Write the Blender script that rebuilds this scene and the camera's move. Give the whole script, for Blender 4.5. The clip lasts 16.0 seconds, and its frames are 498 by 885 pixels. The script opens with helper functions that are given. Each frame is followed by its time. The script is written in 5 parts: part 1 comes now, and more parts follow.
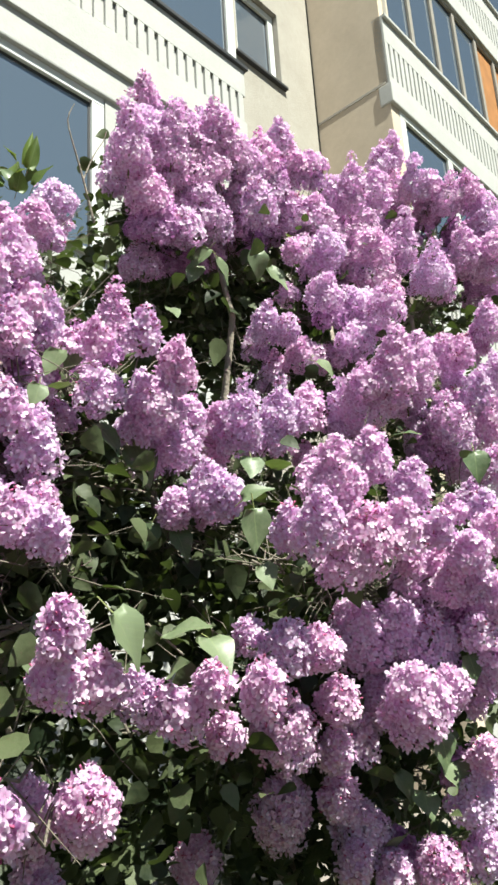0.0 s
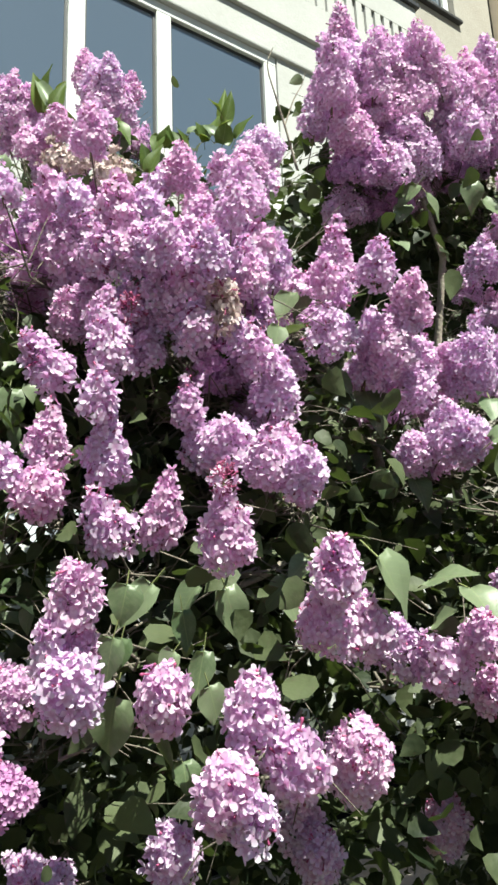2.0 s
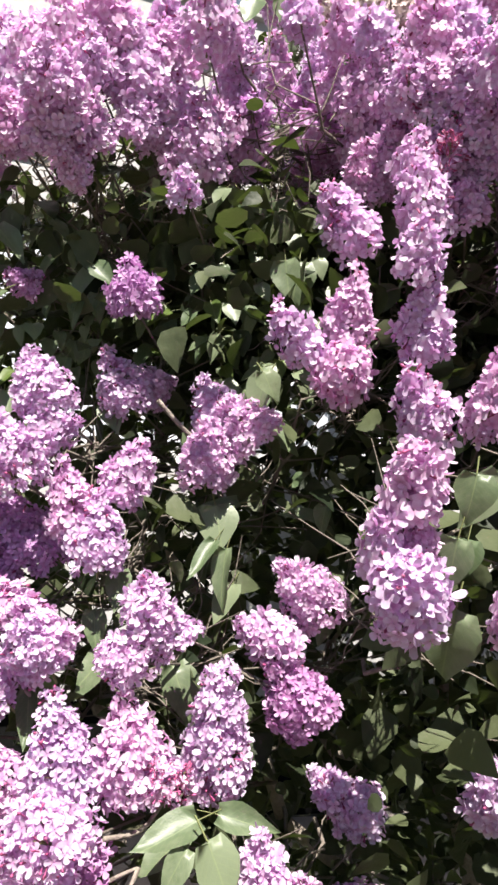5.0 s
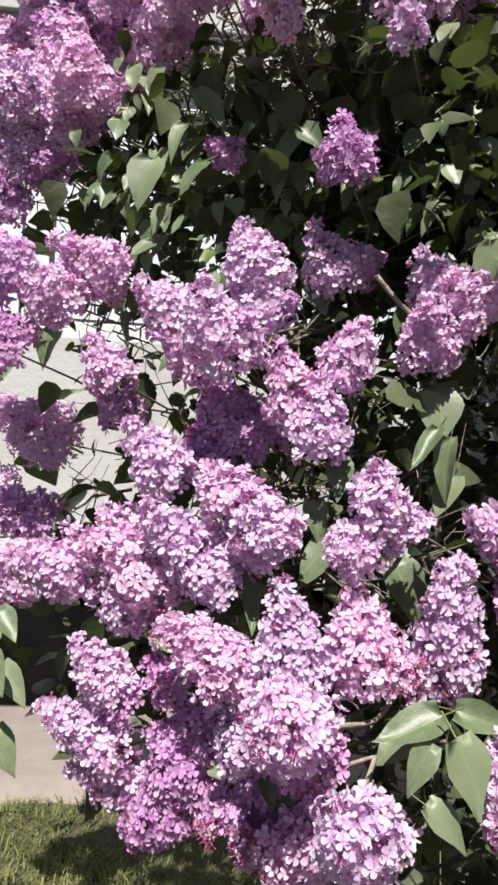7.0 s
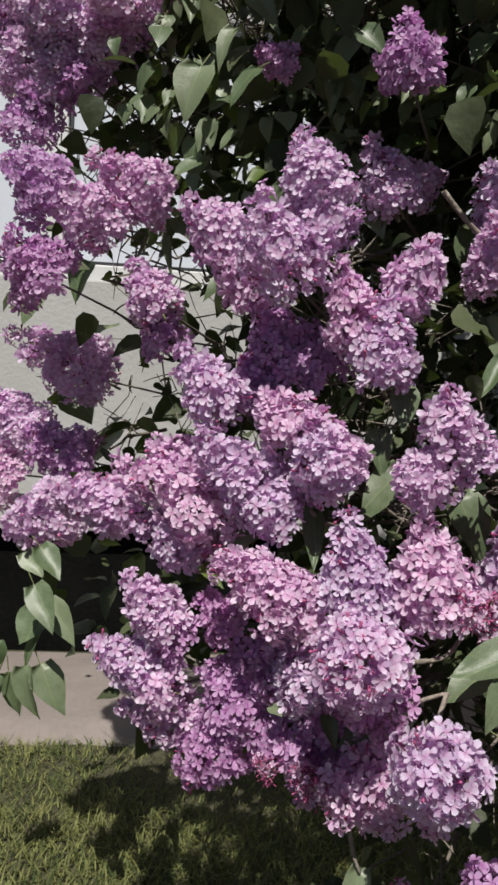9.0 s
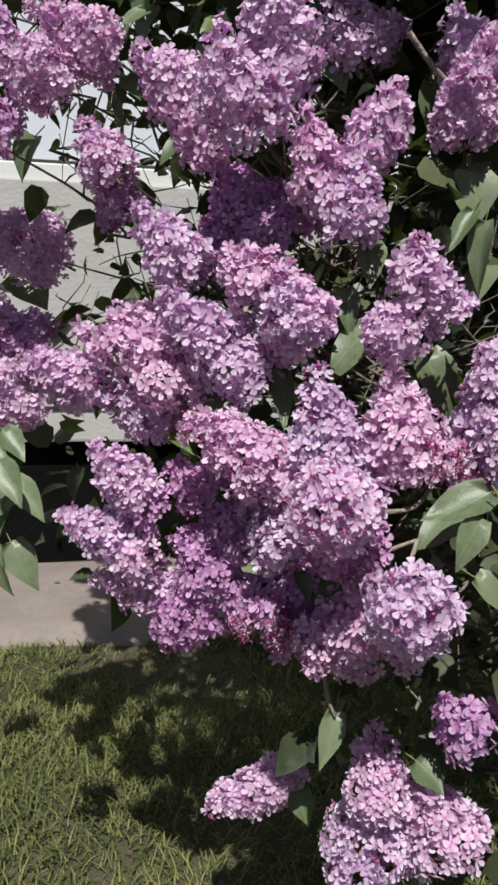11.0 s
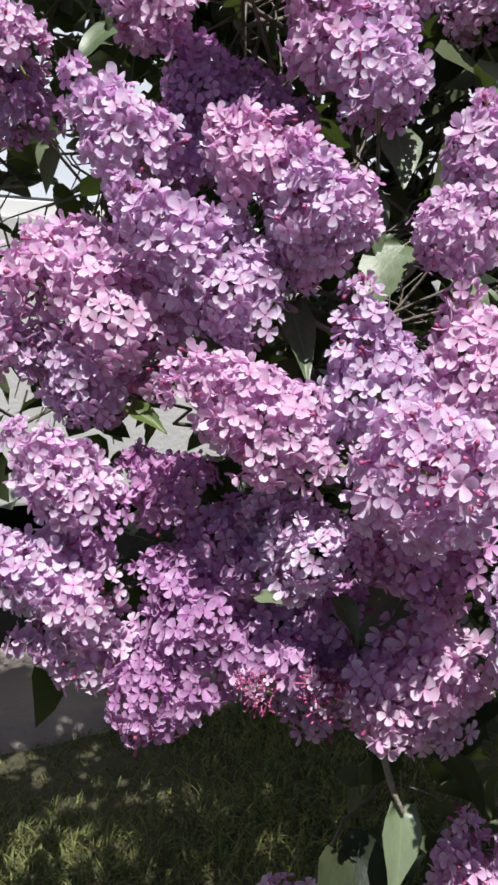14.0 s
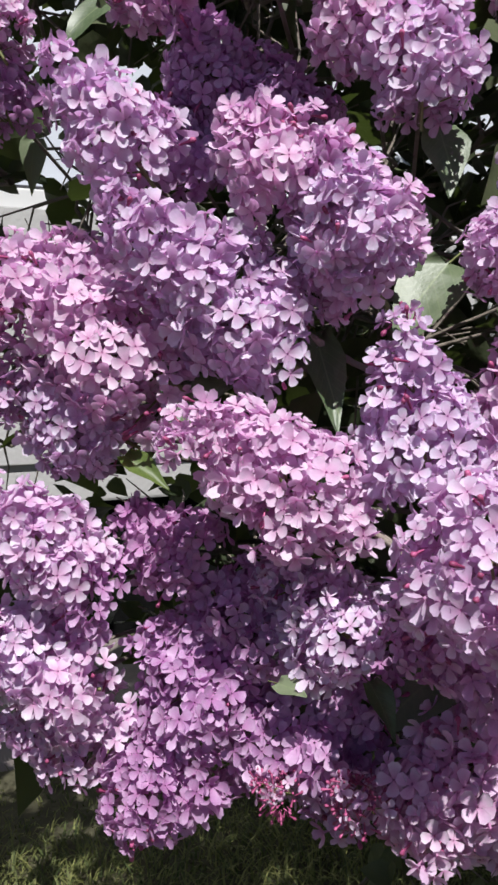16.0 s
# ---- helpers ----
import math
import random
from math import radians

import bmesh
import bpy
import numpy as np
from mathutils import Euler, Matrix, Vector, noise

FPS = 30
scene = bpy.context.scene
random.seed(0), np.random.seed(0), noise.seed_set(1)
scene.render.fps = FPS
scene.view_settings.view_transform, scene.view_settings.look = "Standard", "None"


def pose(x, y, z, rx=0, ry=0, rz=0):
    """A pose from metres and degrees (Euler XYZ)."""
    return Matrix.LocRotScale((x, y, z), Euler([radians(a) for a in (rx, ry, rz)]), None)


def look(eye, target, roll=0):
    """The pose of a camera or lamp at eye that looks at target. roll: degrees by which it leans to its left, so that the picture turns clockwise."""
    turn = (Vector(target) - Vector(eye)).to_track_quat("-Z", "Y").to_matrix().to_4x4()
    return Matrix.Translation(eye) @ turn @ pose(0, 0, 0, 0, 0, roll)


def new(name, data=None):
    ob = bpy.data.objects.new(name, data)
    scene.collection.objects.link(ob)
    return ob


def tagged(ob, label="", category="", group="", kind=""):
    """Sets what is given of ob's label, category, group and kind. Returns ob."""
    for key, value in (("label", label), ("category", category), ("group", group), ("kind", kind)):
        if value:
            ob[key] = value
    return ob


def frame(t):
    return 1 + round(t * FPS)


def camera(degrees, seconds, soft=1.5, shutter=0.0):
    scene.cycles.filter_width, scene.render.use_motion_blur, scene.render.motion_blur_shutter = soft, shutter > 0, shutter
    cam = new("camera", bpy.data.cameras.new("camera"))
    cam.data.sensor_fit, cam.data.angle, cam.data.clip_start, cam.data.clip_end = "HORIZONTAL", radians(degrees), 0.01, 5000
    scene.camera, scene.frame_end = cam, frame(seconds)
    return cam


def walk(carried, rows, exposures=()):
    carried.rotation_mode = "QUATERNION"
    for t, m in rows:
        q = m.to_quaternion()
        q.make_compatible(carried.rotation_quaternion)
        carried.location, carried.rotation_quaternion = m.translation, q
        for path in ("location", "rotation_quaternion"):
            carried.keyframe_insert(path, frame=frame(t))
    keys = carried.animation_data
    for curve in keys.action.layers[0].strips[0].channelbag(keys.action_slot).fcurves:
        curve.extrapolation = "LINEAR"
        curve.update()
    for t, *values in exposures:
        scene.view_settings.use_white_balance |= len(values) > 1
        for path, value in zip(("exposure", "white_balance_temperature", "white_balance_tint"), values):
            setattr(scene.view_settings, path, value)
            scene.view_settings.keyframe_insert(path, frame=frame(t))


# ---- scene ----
EXPOSURES = ((0.0, 1.29, 6500, -4), (2.5, 1.22, 6450, -6), (3.2, 1.22, 6450, -2), (5.5, 1.34, 6600, 12), (7.0, 0.87, 6500, 10), (9.0, 0.10, 6450, 8), (10.2, 0.16, 6400, 8),
             (12.5, 0.41, 6250, 8), (14.0, 0.52, 6150, 9), (16.0, 0.40, 6120, 10))
cam = camera(37.44, 16.0, soft=2.8)
walk(cam, [
    (0, pose(0.000, 0.000, 1.260, 105.70, 3.33, 0.91)),
    (0.5, pose(-0.050, 0.022, 1.254, 105.71, 2.86, 3.86)),
    (1, pose(-0.105, 0.026, 1.250, 105.25, 2.80, 6.35)),
    (1.5, pose(-0.123, 0.060, 1.248, 104.73, 2.73, 10.02)),
    (2, pose(-0.177, 0.074, 1.231, 104.03, 2.16, 13.83)),
    (2.5, pose(-0.188, 0.082, 1.233, 103.41, 1.98, 17.31)),
    (3, pose(-0.224, 0.088, 1.223, 102.85, 1.47, 20.72)),
    (3.2, pose(-0.234, 0.090, 1.219, 102.86, 1.52, 22.25)),
    (5.3, pose(-0.425, 0.238, 1.192, 96.51, -2.34, 31.88)),
    (5.5, pose(-0.444, 0.243, 1.183, 95.14, -2.11, 32.96)),
    (6, pose(-0.469, 0.240, 1.209, 91.75, -2.57, 37.06)),
    (6.5, pose(-0.509, 0.212, 1.206, 90.87, -2.83, 39.55)),
    (7, pose(-0.533, 0.217, 1.179, 89.92, -2.94, 41.42)),
    (7.5, pose(-0.574, 0.204, 1.163, 88.13, -3.14, 41.19)),
    (8, pose(-0.603, 0.200, 1.155, 87.25, -2.93, 41.56)),
    (8.5, pose(-0.625, 0.198, 1.150, 86.77, -2.98, 41.55)),
    (9, pose(-0.617, 0.211, 1.140, 86.34, -2.91, 42.00)),
    (9.5, pose(-0.640, 0.213, 1.107, 85.28, -2.67, 40.92)),
    (10, pose(-0.626, 0.233, 1.068, 83.51, -2.30, 40.47)),
    (10.2, pose(-0.624, 0.235, 1.059, 82.88, -2.16, 40.30)),
    (12.3, pose(-0.717, 0.156, 1.067, 78.58, 1.22, 33.13)),
    (12.5, pose(-0.757, 0.180, 1.046, 79.30, 1.58, 32.19)),
    (13, pose(-0.809, 0.243, 1.002, 81.24, 0.95, 31.07)),
    (13.5, pose(-0.854, 0.316, 0.952, 83.93, 0.87, 29.38)),
    (14, pose(-0.923, 0.372, 0.912, 86.44, 0.75, 26.90)),
    (14.5, pose(-0.935, 0.401, 0.896, 88.25, 0.52, 26.59)),
    (15, pose(-0.977, 0.416, 0.886, 89.48, 0.51, 25.38)),
    (15.5, pose(-1.008, 0.427, 0.881, 89.98, 0.25, 22.81)),
    (16, pose(-0.981, 0.460, 0.960, 85.27, 0.64, 26.94)),
], exposures=EXPOSURES)

# ---- world, sun ----
SUN_AZ = (0.616, -0.788)     # towards the sun, in plan
SUN_EL = radians(57)
world = bpy.data.worlds.new("sky")
scene.world = world
world.use_nodes = True
nt = world.node_tree
sky = nt.nodes.new("ShaderNodeTexSky")
sky.sky_type = "NISHITA"
sky.sun_disc = False
sky.air_density, sky.dust_density = 0.6, 0.4
sky.sun_elevation = SUN_EL
sky.sun_rotation = math.atan2(SUN_AZ[0], SUN_AZ[1])
nt.links.new(sky.outputs[0], nt.nodes["Background"].inputs[0])
nt.nodes["Background"].inputs[1].default_value = 0.039
sun_data = bpy.data.lights.new("sun", "SUN")
sun_data.energy, sun_data.angle, sun_data.color = 5.0, radians(0.55), (1.0, 0.95, 0.87)
sun = new("sun", sun_data)
away = Vector((SUN_AZ[0], SUN_AZ[1], 0)).normalized() * math.cos(SUN_EL)
sun.matrix_world = look((away.x * 30, away.y * 30, 30 * math.sin(SUN_EL)), (0, 0, 0))

# ---- materials ----
def material(name, colour, rough=0.6, spread=0.0, scale=8.0, bump=0.0, bump_scale=40.0, second=None, translucent=0.0,
             per="", share=0.9, metal=0.0, through_colour=None, spec=0.5):
    """A surface with colour noise at two scales, fine relief and, for thin petals and leaves, light shining through."""
    m = bpy.data.materials.new(name)
    m.use_nodes = True
    t = m.node_tree
    b = t.nodes["Principled BSDF"]
    b.inputs["Roughness"].default_value, b.inputs["Metallic"].default_value = rough, metal
    b.inputs["Specular IOR Level"].default_value = spec
    co = t.nodes.new("ShaderNodeTexCoord")
    n1 = t.nodes.new("ShaderNodeTexNoise")
    n1.inputs["Scale"].default_value, n1.inputs["Detail"].default_value = scale, 6
    n2 = t.nodes.new("ShaderNodeTexNoise")
    n2.inputs["Scale"].default_value, n2.inputs["Detail"].default_value = scale * 9, 3
    for n in (n1, n2):
        t.links.new(co.outputs["Object"], n.inputs["Vector"])
    mixn = t.nodes.new("ShaderNodeMath")
    mixn.operation = "MULTIPLY_ADD"
    t.links.new(n2.outputs["Fac"], mixn.inputs[0])
    mixn.inputs[1].default_value = 0.45
    t.links.new(n1.outputs["Fac"], mixn.inputs[2])
    value = mixn.outputs[0]
    if per:
        if per == "island":
            src = t.nodes.new("ShaderNodeNewGeometry").outputs["Random Per Island"]
        else:
            src = t.nodes.new("ShaderNodeObjectInfo").outputs["Random"]
        add = t.nodes.new("ShaderNodeMath")
        add.operation = "MULTIPLY_ADD"
        t.links.new(src, add.inputs[0])
        add.inputs[1].default_value = share
        t.links.new(value, add.inputs[2])
        off = t.nodes.new("ShaderNodeMath")
        off.operation = "SUBTRACT"
        t.links.new(add.outputs[0], off.inputs[0])
        off.inputs[1].default_value = share / 2
        value = off.outputs[0]
    ramp = t.nodes.new("ShaderNodeValToRGB")
    a = second or tuple(c * (1 - spread) for c in colour)
    z = colour if second else tuple(min(1, c * (1 + spread)) for c in colour)
    ramp.color_ramp.elements[0].position, ramp.color_ramp.elements[1].position = 0.32, 1.0
    ramp.color_ramp.elements[0].color, ramp.color_ramp.elements[1].color = (*a, 1), (*z, 1)
    t.links.new(value, ramp.inputs[0])
    t.links.new(ramp.outputs[0], b.inputs["Base Color"])
    if bump:
        n3 = t.nodes.new("ShaderNodeTexNoise")
        n3.inputs["Scale"].default_value, n3.inputs["Detail"].default_value = bump_scale, 5
        t.links.new(co.outputs["Object"], n3.inputs["Vector"])
        bp = t.nodes.new("ShaderNodeBump")
        bp.inputs["Strength"].default_value, bp.inputs["Distance"].default_value = bump, 0.01
        t.links.new(n3.outputs["Fac"], bp.inputs["Height"])
        t.links.new(bp.outputs[0], b.inputs["Normal"])
    if translucent:
        tr = t.nodes.new("ShaderNodeBsdfTranslucent")
        if through_colour:
            tr.inputs[0].default_value = (*through_colour, 1)
        else:
            t.links.new(ramp.outputs[0], tr.inputs[0])
        mx = t.nodes.new("ShaderNodeMixShader")
        mx.inputs[0].default_value = translucent
        t.links.new(b.outputs[0], mx.inputs[1])
        t.links.new(tr.outputs[0], mx.inputs[2])
        t.links.new(mx.outputs[0], t.nodes["Material Output"].inputs[0])
    return m


def petal_material(name, light, deep, throat):
    """A petal: each floret and each panicle a little different, deeper in the throat, with a waxy sheen, thin enough for light to pass."""
    m = material(name, light, 0.42, second=deep, scale=9, translucent=0.42, per="island", share=0.25, spec=0.32, bump=0.12, bump_scale=160)
    t = m.node_tree
    ramp = next(n for n in t.nodes if n.type == "VALTORGB")
    old = ramp.inputs[0].links[0].from_socket
    tone = t.nodes.new("ShaderNodeAttribute")
    tone.attribute_name = "tone"
    shift = t.nodes.new("ShaderNodeMath")
    shift.operation = "MULTIPLY_ADD"
    t.links.new(tone.outputs["Fac"], shift.inputs[0])
    shift.inputs[1].default_value = -0.55
    t.links.new(old, shift.inputs[2])
    back = t.nodes.new("ShaderNodeMath")
    back.operation = "ADD"
    back.inputs[1].default_value = 0.24
    t.links.new(shift.outputs[0], back.inputs[0])
    t.links.new(back.outputs[0], ramp.inputs[0])
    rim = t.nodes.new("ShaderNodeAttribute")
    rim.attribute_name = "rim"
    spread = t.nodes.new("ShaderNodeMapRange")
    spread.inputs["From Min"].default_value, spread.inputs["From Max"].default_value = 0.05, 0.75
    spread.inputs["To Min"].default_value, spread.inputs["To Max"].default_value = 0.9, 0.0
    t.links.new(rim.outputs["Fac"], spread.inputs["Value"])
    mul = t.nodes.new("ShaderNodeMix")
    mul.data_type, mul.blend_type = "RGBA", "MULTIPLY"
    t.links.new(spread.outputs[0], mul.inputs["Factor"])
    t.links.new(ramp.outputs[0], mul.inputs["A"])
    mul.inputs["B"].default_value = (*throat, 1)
    info = t.nodes.new("ShaderNodeObjectInfo")
    tint = t.nodes.new("ShaderNodeValToRGB")
    tint.color_ramp.elements[0].color, tint.color_ramp.elements[1].color = (1.0, 0.90, 0.955, 1), (0.94, 0.96, 1.0, 1)
    t.links.new(info.outputs["Random"], tint.inputs[0])
    whole = t.nodes.new("ShaderNodeMix")
    whole.data_type, whole.blend_type = "RGBA", "MULTIPLY"
    whole.inputs["Factor"].default_value = 1.0
    t.links.new(mul.outputs["Result"], whole.inputs["A"])
    t.links.new(tint.outputs[0], whole.inputs["B"])
    for n in t.nodes:
        if n.type == "BSDF_PRINCIPLED":
            t.links.new(whole.outputs["Result"], n.inputs["Base Color"])
        if n.type == "BSDF_TRANSLUCENT":
            warm = t.nodes.new("ShaderNodeMix")
            warm.data_type, warm.blend_type = "RGBA", "MULTIPLY"
            warm.inputs["Factor"].default_value = 1.0
            warm.inputs["B"].default_value = (1.0, 0.66, 0.96, 1)
            t.links.new(whole.outputs["Result"], warm.inputs["A"])
            t.links.new(warm.outputs["Result"], n.inputs[0])
    return m


def glass_material(name, tint, rough=0.03):
    m = bpy.data.materials.new(name)
    m.use_nodes = True
    b = m.node_tree.nodes["Principled BSDF"]
    b.inputs["Base Color"].default_value = (*tint, 1)
    b.inputs["Roughness"].default_value = rough
    b.inputs["Specular IOR Level"].default_value = 1.0
    b.inputs["IOR"].default_value = 1.9
    return m


PETAL = petal_material("lilac_petal", (0.88, 0.83, 0.905), (0.715, 0.56, 0.74), (0.80, 0.50, 0.68))
# Darker petal copy: purple heads, and shade put into the colour of inner ones.
PETAL_SHADED = petal_material("lilac_petal_purple_shaded", (0.75, 0.58, 0.77), (0.52, 0.29, 0.54), (0.82, 0.55, 0.74))
BUD = material("lilac_bud", (0.50, 0.11, 0.26), 0.5, second=(0.26, 0.04, 0.12), scale=12, translucent=0.15, per="island")
WITHERED = material("withered_floret", (0.72, 0.60, 0.60), 0.7, second=(0.40, 0.28, 0.25), scale=20, translucent=0.2, per="island")
STALK = material("green_stalk", (0.20, 0.24, 0.08), 0.6, second=(0.12, 0.11, 0.05), scale=30)
LEAF = material("lilac_leaf", (0.185, 0.225, 0.135), 0.42, second=(0.085, 0.125, 0.062), scale=6, bump=0.06, bump_scale=25, translucent=0.22,
                per="object", through_colour=(0.14, 0.20, 0.035))
# Inner leaves: a darker copy of the leaf, with shade worked into its colour.
LEAF_SHADED = material("lilac_leaf_inner_shaded", (0.092, 0.110, 0.055), 0.55, second=(0.012, 0.020, 0.009), scale=6, bump=0.25, bump_scale=60, translucent=0.22, spec=0.3,
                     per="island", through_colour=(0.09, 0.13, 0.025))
YOUNG = material("young_leaf", (0.12, 0.175, 0.04), 0.45, second=(0.06, 0.10, 0.022), scale=8, translucent=0.35, per="object", through_colour=(0.17, 0.22, 0.025))
BARK = material("grey_bark", (0.36, 0.31, 0.26), 0.85, second=(0.13, 0.11, 0.09), scale=14, bump=0.8, bump_scale=90)
TWIG = material("dark_twig_bark", (0.21, 0.18, 0.15), 0.85, second=(0.09, 0.075, 0.06), scale=14, bump=0.8, bump_scale=90)
GRASS = material("grass_blade", (0.215, 0.22, 0.07), 0.75, second=(0.035, 0.06, 0.014), scale=3, translucent=0.25, per="island", through_colour=(0.12, 0.16, 0.03))
SOIL = material("dry_soil", (0.08, 0.07, 0.04), 0.95, second=(0.035, 0.038, 0.018), scale=2.2, bump=0.8, bump_scale=30)
CONCRETE = material("worn_concrete", (0.24, 0.205, 0.19), 0.9, second=(0.16, 0.135, 0.125), scale=5, bump=0.5, bump_scale=45)
WHITE = material("white_wall_paint", (0.46, 0.455, 0.455), 0.85, second=(0.38, 0.37, 0.365), scale=3, bump=0.3, bump_scale=60)
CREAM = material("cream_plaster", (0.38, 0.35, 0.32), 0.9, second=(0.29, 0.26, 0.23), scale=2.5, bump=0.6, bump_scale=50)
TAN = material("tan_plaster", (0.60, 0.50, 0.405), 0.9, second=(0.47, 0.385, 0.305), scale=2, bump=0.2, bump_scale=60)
FRAME = material("white_plastic_frame", (0.66, 0.66, 0.66), 0.35, spread=0.04, scale=6)
OLDFRAME = material("grey_metal_frame", (0.30, 0.27, 0.24), 0.5, spread=0.2, scale=10)
SEAL = material("black_seal", (0.03, 0.03, 0.035), 0.5, spread=0.3, scale=10)
# Near-black: paints the shade under the lowest balcony; also the dark wall joint.
DARK = material("shade_and_joint_black", (0.006, 0.006, 0.006), 0.95, spread=0.4, scale=5, bump=0.5, spec=0.02)
GLASS = glass_material("window_glass", (0.085, 0.11, 0.15))
# Pale blue-grey panes for the balcony window near the ground.
GLASS_PALE = material("pale_glass", (0.62, 0.65, 0.72), 0.12, spread=0.06, scale=2)
GLASS_WARM = material("amber_curtain", (0.34, 0.15, 0.05), 0.6, spread=0.3, scale=6)


def add_veins(m):
    """A pale midrib and side veins along a leaf, which lies along its own y."""
    t = m.node_tree

    def calc(op, a, b=None):
        n = t.nodes.new("ShaderNodeMath")
        n.operation = op
        for i, v in enumerate((a, b)):
            if v is None:
                continue
            if isinstance(v, (int, float)):
                n.inputs[i].default_value = v
            else:
                t.links.new(v, n.inputs[i])
        return n.outputs[0]

    co = t.nodes.new("ShaderNodeTexCoord")
    sep = t.nodes.new("ShaderNodeSeparateXYZ")
    t.links.new(co.outputs["Object"], sep.inputs[0])
    side = calc("ABSOLUTE", sep.outputs[0])
    rib = calc("LESS_THAN", side, 0.011)
    wave = calc("SINE", calc("MULTIPLY", calc("SUBTRACT", sep.outputs[1], calc("MULTIPLY", side, 0.85)), 52.0))
    vein = calc("GREATER_THAN", wave, 0.955)
    fac = calc("MULTIPLY", calc("MAXIMUM", rib, calc("MULTIPLY", vein, 0.5)), 0.45)
    b = t.nodes["Principled BSDF"]
    old = b.inputs["Base Color"].links[0].from_socket
    mix = t.nodes.new("ShaderNodeMix")
    mix.data_type = "RGBA"
    t.links.new(fac, mix.inputs["Factor"])
    t.links.new(old, mix.inputs["A"])
    mix.inputs["B"].default_value = (0.26, 0.32, 0.15, 1)
    t.links.new(mix.outputs["Result"], b.inputs["Base Color"])


add_veins(LEAF)
add_veins(YOUNG)

# ---- building helpers ----
def part(name, bm, mat, parent=None, label="", smooth=False):
    me = bpy.data.meshes.new(name)
    bm.to_mesh(me)
    bm.free()
    for m in (mat if isinstance(mat, (list, tuple)) else [mat]):
        me.materials.append(m)
    if smooth:
        me.shade_smooth()
    ob = new(name, me)
    if parent:
        ob.parent = parent
    if label:
        ob["label"] = label
    return ob


def raw(name, verts, faces, mats, smooth=True, slots=None):
    me = bpy.data.meshes.new(name)
    me.from_pydata([tuple(v) for v in verts], [], [tuple(f) for f in faces])
    for m in mats:
        me.materials.append(m)
    if slots is not None:
        me.polygons.foreach_set("material_index", np.array(slots, dtype=np.int32))
    if smooth:
        me.shade_smooth()
    me.update()
    return me


def box(bm, x0, x1, y0, y1, z0, z1, bevel=0.0):
    r = bmesh.ops.create_cube(bm, size=1)
    for v in r["verts"]:
        v.co = Vector((x0 + (v.co.x + 0.5) * (x1 - x0), y0 + (v.co.y + 0.5) * (y1 - y0), z0 + (v.co.z + 0.5) * (z1 - z0)))
    if bevel:
        edges = list({e for v in r["verts"] for e in v.link_edges})
        bmesh.ops.bevel(bm, geom=edges, offset=bevel, segments=2, affect="EDGES", profile=0.6)
    return bm


def boxed(name, mat, parent, x0, x1, y0, y1, z0, z1, bevel=0.006, label=""):
    return part(name, box(bmesh.new(), x0, x1, y0, y1, z0, z1, bevel), mat, parent, label)


# ---- ground ----
bm = bmesh.new()
bmesh.ops.create_grid(bm, x_segments=90, y_segments=90, size=9)
for v in bm.verts:
    v.co.z = 0.018 * noise.noise(v.co * 1.3) + 0.01 * noise.noise(v.co * 5) - 0.07
bmesh.ops.create_grid(bm, x_segments=1, y_segments=1, size=400, matrix=Matrix.Translation((0, 0, -0.11)))
ground = tagged(part("ground", bm, SOIL), "dry trodden earth with thin grass under the shrub", "ground", kind="structure")

# the house's axes: x along its front, y into it
HOUSE = pose(0, 0, 0, 0, 0, 48)
UX, UY = Vector((0.669, 0.743, 0)), Vector((-0.743, 0.669, 0))
K0 = 3.88       # front of the balcony stack
K1 = 4.02       # main wall
K2 = 3.06       # front of the second balcony stack


def pavement():
    bm = bmesh.new()
    bmesh.ops.create_grid(bm, x_segments=120, y_segments=10, size=1)
    for v in bm.verts:
        x, y = 1 + v.co.x * 7, (v.co.y + 1) / 2
        edge = 0.05 * noise.noise(Vector((x * 2, 0, 0))) + 0.03 * noise.noise(Vector((x * 9, 4, 0)))
        v.co = Vector((x, 3.03 + edge * (1 - y) + y * 0.76, -0.015 + 0.008 * noise.noise(Vector((x * 3, y * 3, 2))) - (0.06 if y < 0.05 else 0)))
    ob = part("pavement", bm, CONCRETE, smooth=True)
    ob.matrix_world = HOUSE
    return tagged(ob, "pale worn concrete strip along the foot of the house", "pavement", kind="structure")


pavement()


# ---- apartment building ----
house = tagged(new("apartment_building"), "white and cream panel apartment house with glazed balconies", "building")
house.matrix_world = HOUSE


